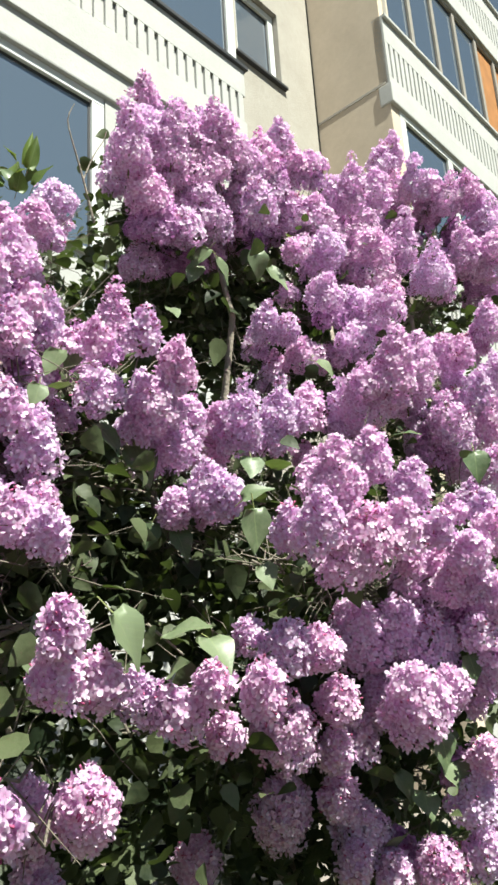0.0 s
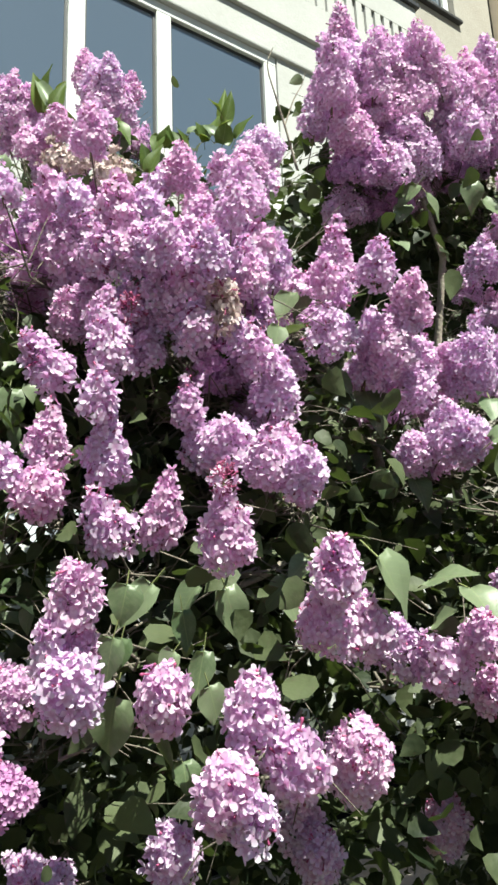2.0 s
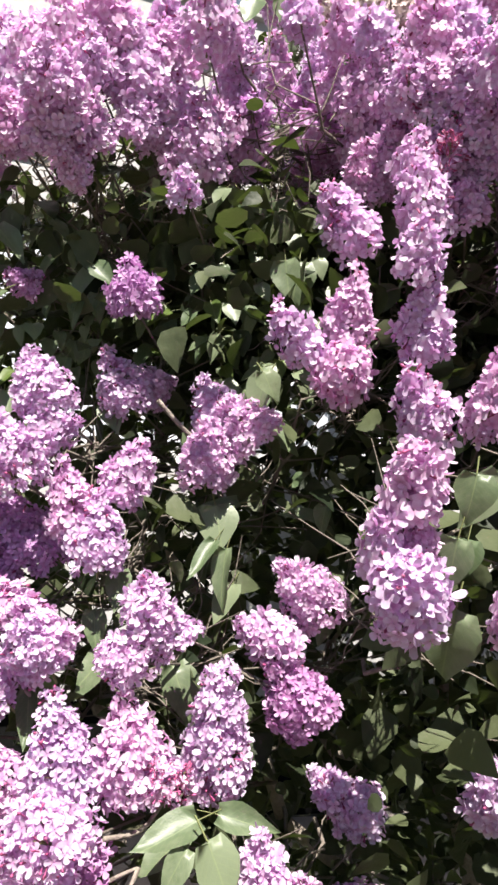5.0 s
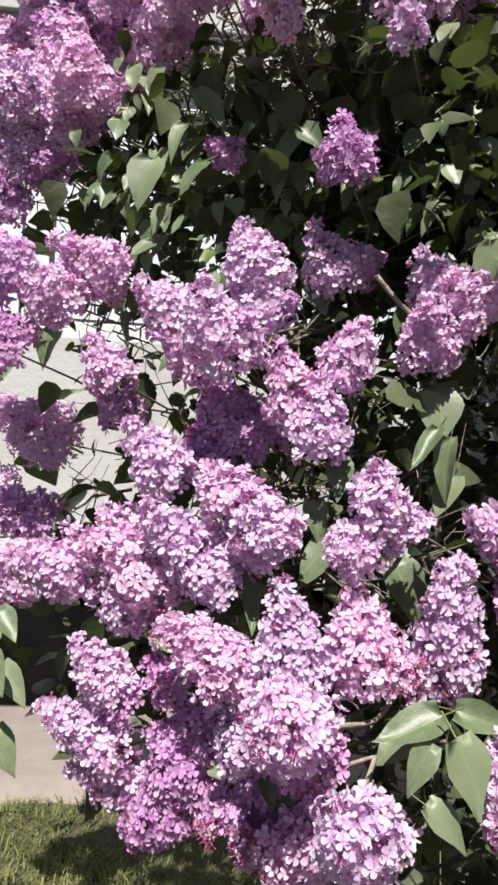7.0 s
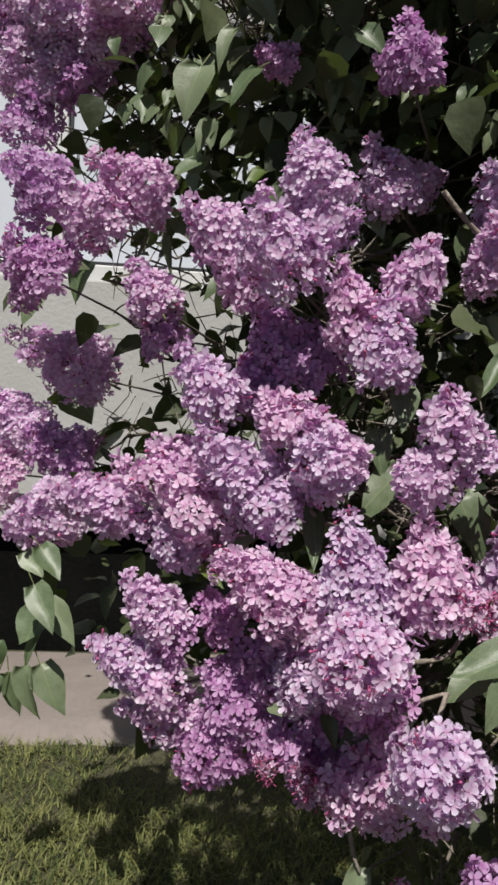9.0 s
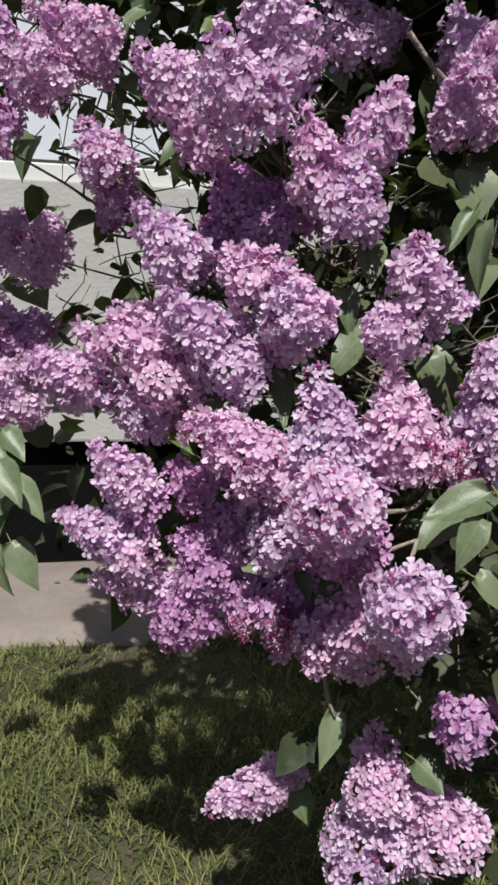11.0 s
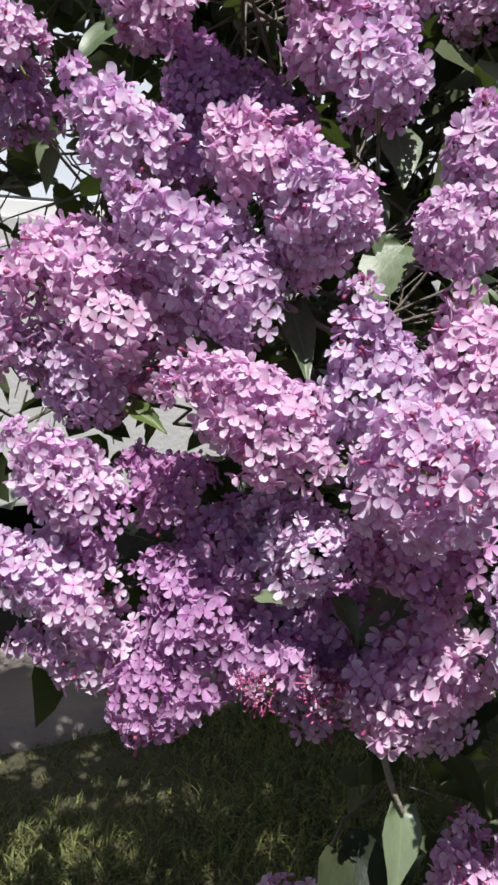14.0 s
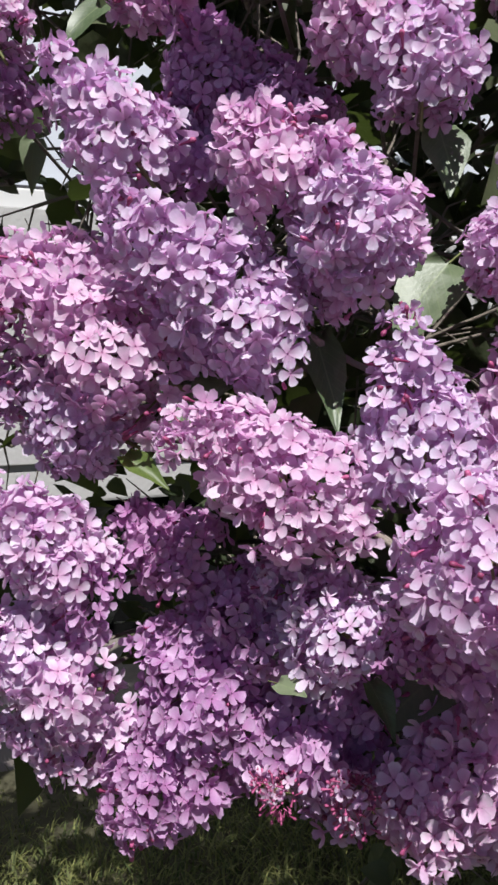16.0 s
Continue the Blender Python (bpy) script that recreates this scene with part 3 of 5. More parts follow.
panicle(0.693, 2.926, 2.834, 0.037, -0.172, 0.201, 0.168)
panicle(0.792, 2.803, 2.653, 0.005, -0.160, 0.151, 0.170)
panicle(1.037, 2.999, 2.850, -0.053, -0.145, 0.154, 0.148)
panicle(0.347, 2.556, 2.697, -0.013, -0.108, 0.072, 0.127)
panicle(0.228, 2.434, 2.657, -0.041, -0.073, 0.013, 0.101)
panicle(0.303, 2.497, 2.479, 0.017, -0.104, 0.072, 0.122)
panicle(0.468, 2.642, 2.491, -0.072, -0.131, 0.050, 0.170)
panicle(0.526, 2.490, 2.414, 0.007, -0.116, 0.067, 0.140)
panicle(0.084, 2.496, 2.346, 0.015, -0.111, 0.102, 0.120)
panicle(0.163, 2.458, 2.322, -0.000, -0.100, 0.046, 0.088, "ball")
panicle(0.226, 2.553, 2.279, -0.021, -0.096, 0.044, 0.122)
panicle(0.438, 2.540, 2.326, -0.087, -0.081, -0.009, 0.122)
panicle(0.463, 2.262, 1.996, 0.021, -0.164, 0.218, 0.149)
panicle(0.576, 2.415, 2.079, 0.006, -0.157, 0.166, 0.160)
panicle(0.684, 2.537, 2.244, 0.038, -0.112, 0.053, 0.140)
panicle(0.395, 2.309, 1.992, -0.026, -0.147, 0.110, 0.169)
panicle(0.770, 2.465, 2.188, -0.022, -0.111, 0.054, 0.097, "ball")
panicle(0.949, 2.612, 2.352, -0.039, -0.114, 0.100, 0.125)
panicle(0.731, 2.505, 1.911, -0.074, -0.159, 0.144, 0.171)
panicle(0.801, 2.468, 2.039, 0.011, -0.106, 0.096, 0.115)
panicle(0.852, 2.506, 1.903, -0.014, -0.122, 0.153, 0.115)
panicle(-0.355, 1.857, 2.041, 0.035, -0.123, 0.185, 0.104)
panicle(-0.239, 1.604, 1.956, 0.028, -0.076, 0.082, 0.077)
panicle(-0.356, 1.648, 1.981, 0.009, -0.069, 0.050, 0.079)
panicle(-0.173, 1.708, 1.905, 0.025, -0.091, 0.078, 0.101)
panicle(-0.344, 1.651, 1.851, -0.000, -0.084, 0.047, 0.103)
panicle(-0.222, 1.743, 1.830, -0.010, -0.101, 0.060, 0.121)
panicle(-0.185, 1.947, 1.860, 0.026, -0.099, 0.056, 0.120)
panicle(-0.034, 2.053, 1.818, 0.035, -0.138, 0.164, 0.133)
panicle(0.070, 2.192, 1.866, 0.040, -0.136, 0.154, 0.134)
panicle(0.146, 2.240, 1.927, 0.019, -0.081, 0.076, 0.087)
panicle(-0.073, 2.068, 1.889, -0.008, -0.082, 0.054, 0.096)
panicle(-0.177, 1.824, 1.760, -0.017, -0.077, 0.034, 0.098)
panicle(-0.110, 1.826, 1.611, 0.005, -0.107, 0.095, 0.116)
panicle(-0.061, 1.821, 1.592, 0.007, -0.097, 0.059, 0.081, "ball")
panicle(-0.196, 1.821, 1.571, 0.012, -0.091, 0.061, 0.075, "ball")
panicle(0.128, 1.531, 1.470, 0.011, -0.095, 0.091, 0.101)
panicle(0.198, 1.670, 1.565, -0.011, -0.121, 0.141, 0.118)
panicle(0.318, 1.886, 1.672, -0.011, -0.111, 0.118, 0.114)
panicle(0.397, 1.876, 1.590, 0.013, -0.104, 0.112, 0.105)
panicle(0.256, 1.696, 1.459, -0.009, -0.126, 0.087, 0.148)
panicle(0.338, 1.705, 1.481, -0.002, -0.092, 0.081, 0.100)
panicle(0.086, 1.650, 1.476, -0.008, -0.085, 0.091, 0.085)
panicle(0.199, 1.682, 1.421, -0.010, -0.092, 0.059, 0.110)
panicle(0.432, 1.746, 1.474, -0.012, -0.087, 0.061, 0.071, "ball")
panicle(0.504, 1.758, 1.437, -0.014, -0.077, 0.052, 0.090)
panicle(0.592, 1.862, 1.559, -0.018, -0.062, 0.049, 0.070)
panicle(0.411, 2.008, 1.369, 0.003, -0.124, 0.123, 0.130)
panicle(0.477, 1.858, 1.354, -0.011, -0.088, 0.081, 0.094)
panicle(0.530, 1.817, 1.361, -0.004, -0.066, 0.056, 0.073)
panicle(0.251, 1.924, 1.247, -0.032, -0.134, 0.110, 0.149)
panicle(0.340, 1.927, 1.268, -0.010, -0.109, 0.085, 0.123)
panicle(0.425, 1.949, 1.222, -0.009, -0.119, 0.087, 0.137)
panicle(0.349, 1.802, 1.079, -0.024, -0.139, 0.131, 0.148)
panicle(0.443, 1.848, 1.118, -0.023, -0.083, 0.075, 0.090)
panicle(0.531, 1.851, 1.255, -0.019, -0.068, 0.048, 0.079)
panicle(0.045, 1.641, 1.235, 0.024, -0.092, 0.072, 0.104)
panicle(-0.016, 1.699, 1.273, -0.019, -0.063, 0.045, 0.073)
panicle(0.131, 1.681, 1.229, -0.012, -0.084, 0.066, 0.095)
panicle(0.001, 1.506, 1.156, -0.005, -0.082, 0.084, 0.084)
panicle(0.034, 1.774, 1.040, 0.016, -0.144, 0.130, 0.156)
panicle(-0.085, 1.627, 1.074, 0.007, -0.073, 0.067, 0.079)
panicle(0.168, 1.784, 1.114, -0.002, -0.089, 0.072, 0.099)
panicle(0.160, 1.890, 0.980, -0.002, -0.099, 0.081, 0.077, "ball")
panicle(0.235, 1.983, 1.001, -0.016, -0.089, 0.083, 0.095)
panicle(-0.097, 1.515, 1.171, 0.003, -0.072, 0.075, 0.074)
panicle(-0.149, 1.565, 1.117, -0.049, -0.091, 0.087, 0.097)
panicle(-0.250, 1.572, 1.144, 0.005, -0.086, 0.093, 0.087)
panicle(-0.322, 1.231, 1.280, 0.019, -0.074, 0.081, 0.075)
panicle(-0.352, 1.313, 1.207, 0.013, -0.083, 0.068, 0.092)
panicle(-0.299, 1.427, 1.188, 0.010, -0.089, 0.084, 0.095)
panicle(-0.342, 1.504, 0.938, 0.032, -0.140, 0.119, 0.108, "ball")
panicle(-0.457, 1.485, 0.949, 0.040, -0.109, 0.121, 0.108)
panicle(-0.461, 1.574, 0.840, 0.022, -0.077, 0.072, 0.083)
panicle(-0.213, 2.184, 0.669, 0.018, -0.150, 0.134, 0.114, "ball")
panicle(0.025, 2.061, 0.798, 0.005, -0.172, 0.139, 0.135, "ball")
panicle(0.222, 2.045, 0.784, 0.006, -0.120, 0.095, 0.135)
panicle(0.166, 1.984, 0.863, -0.004, -0.117, 0.090, 0.093, "ball")
panicle(0.291, 2.019, 0.689, -0.006, -0.087, 0.083, 0.093)
panicle(0.415, 2.062, 0.662, -0.020, -0.153, 0.125, 0.120, "ball")
panicle(0.486, 1.993, 0.844, 0.008, -0.111, 0.100, 0.120)
panicle(0.519, 1.910, 0.957, -0.011, -0.076, 0.079, 0.078)
panicle(0.514, 2.008, 0.726, -0.013, -0.089, 0.090, 0.093)
panicle(0.196, 2.020, 0.698, -0.003, -0.106, 0.100, 0.079, "ball")
panicle(-0.498, 1.480, 2.112, 0.015, -0.089, 0.076, 0.098)
panicle(-0.493, 1.446, 1.905, 0.020, -0.086, 0.078, 0.092)
panicle(-0.472, 1.623, 1.980, 0.035, -0.087, 0.118, 0.078)
panicle(-0.468, 1.474, 1.995, 0.007, -0.062, 0.044, 0.072)
panicle(-0.512, 1.555, 1.763, 0.014, -0.085, 0.067, 0.096)
panicle(-0.488, 1.608, 1.684, 0.039, -0.098, 0.079, 0.110)
panicle(-0.442, 1.359, 1.490, 0.015, -0.083, 0.071, 0.091)
panicle(-0.388, 1.356, 1.475, 0.028, -0.071, 0.054, 0.081)
panicle(-0.548, 1.975, 2.600, 0.016, -0.089, 0.029, 0.117)
panicle(-0.553, 1.772, 2.413, 0.021, -0.071, 0.033, 0.090)
panicle(1.151, 3.030, 2.858, -0.011, -0.168, 0.113, 0.198)
panicle(0.893, 2.516, 2.093, -0.017, -0.138, 0.107, 0.156)
panicle(0.781, 2.295, 1.735, -0.017, -0.116, 0.073, 0.138)
panicle(0.593, 1.831, 1.483, -0.013, -0.092, 0.063, 0.108)
panicle(0.590, 1.867, 1.294, -0.020, -0.109, 0.093, 0.120)
panicle(0.571, 1.899, 1.148, -0.010, -0.101, 0.099, 0.106)
panicle(-1.158, 1.126, 2.184, 0.041, -0.055, 0.092, 0.066)
panicle(-1.171, 1.161, 2.054, 0.055, -0.056, 0.087, 0.077)
panicle(-1.015, 1.114, 2.109, 0.035, -0.056, 0.097, 0.063)
panicle(-1.056, 1.139, 2.013, 0.052, -0.067, 0.090, 0.089)
panicle(-1.306, 1.846, 2.738, 0.051, -0.096, 0.166, 0.103)
panicle(-1.242, 2.213, 3.167, 0.027, -0.095, 0.128, 0.101)
panicle(-1.113, 2.125, 3.079, 0.028, -0.080, 0.085, 0.096)
panicle(-1.072, 2.207, 3.080, 0.034, -0.066, 0.089, 0.079)
panicle(-0.842, 1.425, 2.287, 0.028, -0.070, 0.089, 0.080)
panicle(-1.098, 1.737, 2.624, 0.026, -0.055, 0.055, 0.071)
panicle(-0.914, 1.408, 2.152, 0.012, -0.072, 0.057, 0.085)
panicle(-0.837, 1.365, 2.119, -0.003, -0.057, 0.017, 0.070)
panicle(-0.737, 1.342, 2.044, 0.031, -0.068, 0.080, 0.083)
panicle(-1.104, 1.455, 2.141, 0.035, -0.069, 0.103, 0.078)
panicle(-0.685, 1.580, 2.266, 0.034, -0.075, 0.072, 0.097)
panicle(-0.604, 1.705, 2.351, 0.012, -0.059, 0.054, 0.069)
panicle(-0.655, 2.338, 2.856, 0.015, -0.089, 0.047, 0.114)
panicle(-0.487, 1.314, 1.987, 0.017, -0.053, 0.061, 0.061)
panicle(-0.621, 1.535, 2.147, 0.032, -0.040, 0.033, 0.062)
panicle(-0.531, 1.293, 1.873, 0.019, -0.068, 0.084, 0.074)
panicle(-0.610, 1.274, 1.904, 0.025, -0.064, 0.075, 0.075)
panicle(-0.879, 1.423, 2.014, 0.040, -0.080, 0.073, 0.107)
panicle(-0.778, 1.344, 1.952, 0.029, -0.061, 0.065, 0.077)
panicle(-1.151, 1.671, 2.196, 0.050, -0.082, 0.068, 0.117)
panicle(-0.905, 1.473, 1.920, 0.038, -0.075, 0.096, 0.092)
panicle(-1.183, 1.758, 2.124, 0.037, -0.080, 0.066, 0.106)
panicle(-1.110, 1.327, 2.060, 0.028, -0.062, 0.048, 0.084)
panicle(-1.140, 1.420, 1.959, 0.043, -0.079, 0.109, 0.094)
panicle(-1.169, 1.184, 1.902, 0.038, -0.067, 0.073, 0.087)
panicle(-1.117, 1.210, 1.854, 0.057, -0.080, 0.096, 0.108)
panicle(-1.075, 1.127, 1.753, 0.023, -0.039, 0.042, 0.051)
panicle(-0.767, 1.356, 1.831, 0.027, -0.059, 0.053, 0.076)
panicle(-0.735, 1.343, 1.727, -0.001, -0.093, 0.093, 0.095)
panicle(-0.710, 1.351, 1.824, 0.023, -0.056, 0.037, 0.054, "ball", kind="bud")
panicle(-0.838, 1.301, 1.695, -0.028, -0.094, 0.088, 0.084)
panicle(-0.709, 1.207, 1.593, 0.022, -0.057, 0.072, 0.066)
panicle(-0.855, 1.290, 1.527, 0.042, -0.068, 0.118, 0.076)
panicle(-0.722, 1.271, 1.498, 0.028, -0.071, 0.103, 0.077)
panicle(-0.880, 1.203, 1.491, -0.019, -0.075, 0.071, 0.067)
panicle(-0.865, 1.285, 1.445, 0.045, -0.084, 0.054, 0.084, "ball")
panicle(-0.713, 1.290, 1.369, -0.009, -0.089, 0.107, 0.081)
panicle(-0.649, 1.324, 1.378, 0.049, -0.060, 0.121, 0.067)
panicle(-0.535, 1.644, 2.071, 0.051, -0.047, 0.068, 0.070)
panicle(-0.501, 1.647, 2.007, 0.036, -0.047, 0.046, 0.069)
panicle(-0.590, 1.342, 1.849, 0.018, -0.066, 0.050, 0.083)
panicle(-0.534, 1.373, 1.816, 0.025, -0.064, 0.051, 0.083, "column", kind="spent")
panicle(-0.460, 1.396, 1.709, -0.000, -0.068, 0.077, 0.066)
panicle(-0.454, 1.464, 1.662, 0.036, -0.064, 0.068, 0.084)
panicle(-0.602, 1.380, 1.614, 0.014, -0.058, 0.073, 0.062)
panicle(-0.536, 1.407, 1.557, 0.022, -0.077, 0.047, 0.101)
panicle(-0.587, 1.434, 1.568, 0.001, -0.070, 0.034, 0.084)
panicle(-0.446, 1.470, 1.506, 0.029, -0.078, 0.089, 0.092)
panicle(-0.398, 1.465, 1.456, 0.004, -0.067, 0.046, 0.055, "ball")
panicle(-0.483, 1.202, 1.332, 0.018, -0.081, 0.102, 0.086)
panicle(-0.471, 1.144, 1.432, 0.011, -0.048, 0.025, 0.044, "ball", kind="bud")
panicle(-0.658, 1.031, 1.246, 0.024, -0.058, 0.073, 0.067, "column")
panicle(-0.694, 1.041, 1.185, 0.022, -0.051, 0.063, 0.060, "column")
panicle(-0.659, 1.060, 1.188, 0.015, -0.040, 0.053, 0.046)
panicle(-0.672, 1.048, 1.121, 0.037, -0.086, 0.069, 0.080, "ball")
panicle(-0.553, 1.091, 1.104, 0.028, -0.079, 0.072, 0.069, "ball")
panicle(-0.422, 1.058, 1.084, 0.024, -0.065, 0.082, 0.074, "column")
panicle(-0.444, 1.029, 1.000, 0.017, -0.088, 0.074, 0.073, "ball")
panicle(-0.366, 1.105, 1.021, 0.005, -0.090, 0.074, 0.070, "ball")
panicle(-0.408, 1.011, 0.988, 0.013, -0.050, 0.055, 0.056)
panicle(-0.656, 1.407, 0.819, 0.034, -0.095, 0.090, 0.082, "ball")
panicle(-0.430, 1.579, 0.777, 0.019, -0.097, 0.094, 0.077, "ball")
panicle(-0.691, 1.386, 2.080, 0.011, -0.055, 0.037, 0.068)
panicle(-0.695, 1.323, 1.959, 0.029, -0.044, 0.037, 0.064)
panicle(-0.585, 1.343, 1.967, 0.017, -0.049, 0.036, 0.064)
panicle(-0.525, 1.473, 1.995, 0.025, -0.049, 0.039, 0.068)
panicle(-0.479, 1.397, 2.069, 0.016, -0.040, 0.028, 0.054)
panicle(-0.571, 1.339, 1.775, 0.013, -0.056, 0.037, 0.071)
panicle(-0.505, 1.423, 1.772, 0.005, -0.055, 0.042, 0.064)
panicle(-0.650, 1.350, 1.865, 0.012, -0.059, 0.036, 0.074)
panicle(-0.983, 1.485, 2.110, 0.030, -0.055, 0.044, 0.077)
panicle(-1.115, 1.277, 1.956, 0.027, -0.058, 0.038, 0.081)
panicle(-1.159, 1.185, 1.974, 0.040, -0.052, 0.044, 0.077)
panicle(-1.480, 1.062, 2.035, 0.049, -0.042, 0.057, 0.086, fine=True)
panicle(-1.322, 0.970, 1.855, 0.034, -0.042, 0.045, 0.076, fine=True)
panicle(-1.201, 0.943, 1.875, 0.025, -0.047, 0.054, 0.076, fine=True)
panicle(-1.194, 1.019, 1.940, 0.030, -0.045, 0.058, 0.075, fine=True)
panicle(-1.189, 1.105, 1.950, 0.030, -0.049, 0.072, 0.079, fine=True)
panicle(-1.221, 0.990, 1.824, 0.036, -0.038, 0.027, 0.074, fine=True)
panicle(-1.210, 1.050, 1.846, 0.029, -0.038, 0.040, 0.067, fine=True)
panicle(-1.235, 1.038, 1.776, 0.036, -0.039, 0.026, 0.053, "ball", fine=True)
panicle(-1.170, 1.113, 1.893, 0.027, -0.040, 0.040, 0.069, fine=True)
panicle(-0.782, 1.596, 0.532, 0.027, -0.087, 0.106, 0.086, "ball", fine=True)
panicle(-1.016, 1.501, 2.174, 0.026, -0.062, 0.050, 0.095, fine=True)
panicle(-0.915, 1.443, 2.072, 0.035, -0.052, 0.058, 0.089, fine=True)
panicle(-0.803, 1.395, 2.042, 0.022, -0.055, 0.053, 0.083, fine=True)
panicle(-0.730, 1.357, 1.943, 0.015, -0.055, 0.052, 0.078, fine=True)
panicle(-0.653, 1.328, 1.933, 0.017, -0.058, 0.053, 0.084, fine=True)
panicle(-0.709, 1.376, 1.851, 0.010, -0.059, 0.056, 0.078, fine=True)
panicle(-0.654, 1.390, 1.820, 0.016, -0.055, 0.065, 0.077, fine=True)
panicle(-1.091, 1.652, 2.097, 0.034, -0.065, 0.061, 0.105, fine=True)
panicle(-0.883, 1.432, 1.869, 0.018, -0.065, 0.062, 0.092, fine=True)
panicle(-0.817, 1.418, 1.912, 0.014, -0.060, 0.050, 0.084, fine=True)
panicle(-0.683, 1.371, 1.747, 0.010, -0.049, 0.044, 0.067, fine=True)
panicle(-1.097, 1.301, 2.096, 0.039, -0.040, 0.060, 0.076, fine=True)
panicle(-1.147, 1.139, 2.027, 0.031, -0.039, 0.046, 0.070, fine=True)
panicle(-1.112, 1.626, 2.008, 0.016, -0.055, 0.049, 0.078, fine=True)
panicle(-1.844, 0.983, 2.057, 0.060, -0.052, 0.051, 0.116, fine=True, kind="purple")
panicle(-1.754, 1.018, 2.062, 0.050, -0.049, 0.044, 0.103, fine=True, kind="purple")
panicle(-1.952, 1.085, 1.970, 0.072, -0.063, 0.060, 0.139, fine=True)
panicle(-1.799, 1.111, 1.879, 0.066, -0.052, 0.053, 0.121, fine=True)
panicle(-2.017, 1.098, 1.871, 0.084, -0.056, 0.068, 0.143, fine=True)
panicle(-1.914, 1.151, 1.832, 0.070, -0.066, 0.069, 0.141, fine=True, kind="purple")
panicle(-1.782, 1.131, 1.957, 0.061, -0.035, 0.035, 0.098, fine=True)
panicle(-1.924, 1.094, 1.750, 0.056, -0.053, 0.043, 0.113, fine=True)
panicle(-1.590, 1.090, 1.948, 0.037, -0.047, 0.040, 0.089, fine=True)
panicle(-1.484, 1.065, 1.922, 0.043, -0.056, 0.048, 0.104, fine=True)
panicle(-1.323, 0.999, 1.863, 0.032, -0.047, 0.045, 0.084, fine=True)
panicle(-1.863, 0.963, 1.603, 0.048, -0.043, 0.067, 0.092, fine=True, kind="purple")
panicle(-1.835, 1.048, 2.007, 0.064, -0.052, 0.045, 0.119, fine=True)
panicle(-1.656, 1.072, 1.989, 0.045, -0.052, 0.046, 0.101, fine=True)
panicle(-1.747, 1.133, 1.870, 0.060, -0.035, 0.038, 0.096, fine=True)
panicle(-1.786, 0.955, 1.788, 0.061, -0.055, 0.065, 0.125, fine=True)
panicle(-1.979, 1.030, 1.948, 0.067, -0.044, 0.067, 0.118, fine=True)
panicle(-1.629, 0.975, 1.775, 0.047, -0.052, 0.054, 0.108, fine=True)
panicle(-1.824, 0.981, 1.697, 0.051, -0.049, 0.060, 0.108, fine=True)
panicle(-1.717, 1.009, 1.741, 0.049, -0.040, 0.039, 0.095, fine=True)
panicle(-2.207, 1.134, 1.804, 0.032, -0.040, 0.081, 0.081, fine=True, kind="spent")
panicle(-1.438, 1.051, 2.006, 0.063, -0.067, 0.106, 0.125)
panicle(-1.293, 1.027, 1.990, 0.066, -0.058, 0.096, 0.117)
panicle(-1.214, 1.066, 1.994, 0.054, -0.058, 0.109, 0.107, "column")
panicle(-1.220, 0.989, 1.855, 0.045, -0.057, 0.083, 0.101)
panicle(-1.179, 1.110, 1.971, 0.038, -0.067, 0.076, 0.108)
panicle(-1.590, 1.120, 1.891, 0.046, -0.070, 0.073, 0.123)
panicle(-1.412, 1.035, 1.883, 0.038, -0.064, 0.060, 0.108, "column")
panicle(-1.587, 1.065, 1.996, 0.054, -0.061, 0.074, 0.119)
panicle(-1.793, 1.060, 1.837, 0.078, -0.071, 0.127, 0.152)
panicle(-1.250, 1.000, 1.836, 0.039, -0.046, 0.048, 0.089)

# the low clusters that reach out over the grass
panicle(-1.158, 1.035, 1.203, -0.028, -0.032, 0.124, 0.077, fine=True)
panicle(-1.123, 1.033, 1.161, 0.004, -0.010, 0.120, 0.079, fine=True)
panicle(-1.130, 1.074, 1.261, 0.038, 0.010, 0.103, 0.068, fine=True)
panicle(-1.487, 0.972, 1.255, -0.035, -0.036, 0.081, 0.081, fine=True)
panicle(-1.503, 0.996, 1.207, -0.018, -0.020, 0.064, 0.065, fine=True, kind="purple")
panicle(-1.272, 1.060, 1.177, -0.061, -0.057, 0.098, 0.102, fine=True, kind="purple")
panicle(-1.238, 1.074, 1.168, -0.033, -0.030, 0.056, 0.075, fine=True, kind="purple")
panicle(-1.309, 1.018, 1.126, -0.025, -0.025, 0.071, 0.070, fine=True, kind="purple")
panicle(-1.305, 0.936, 1.112, -0.050, -0.047, 0.088, 0.081, fine=True)
panicle(-1.203, 0.961, 0.976, -0.097, -0.089, 0.116, 0.096, fine=True)
panicle(-1.192, 0.945, 1.096, -0.036, -0.033, 0.048, 0.065, fine=True)
panicle(-1.137, 0.974, 1.023, -0.045, -0.043, 0.118, 0.091, fine=True)
panicle(-1.139, 0.956, 1.030, -0.017, -0.026, 0.063, 0.078, "ball", fine=True)
panicle(-1.412, 0.871, 0.962, -0.087, -0.088, 0.037, 0.069, fine=True)
panicle(-1.299, 0.959, 0.957, -0.122, -0.117, 0.081, 0.113, fine=True)
panicle(-1.338, 0.942, 0.913, -0.082, -0.077, 0.060, 0.089, fine=True)
panicle(-1.339, 0.949, 1.011, -0.068, -0.064, 0.056, 0.086, fine=True)
panicle(-1.476, 0.842, 0.981, -0.032, -0.039, -0.008, 0.057, fine=True)
panicle(-1.099, 0.977, 0.870, -0.018, -0.022, 0.136, 0.089, fine=True)
panicle(-1.029, 1.034, 0.872, -0.019, -0.022, 0.130, 0.099, fine=True)
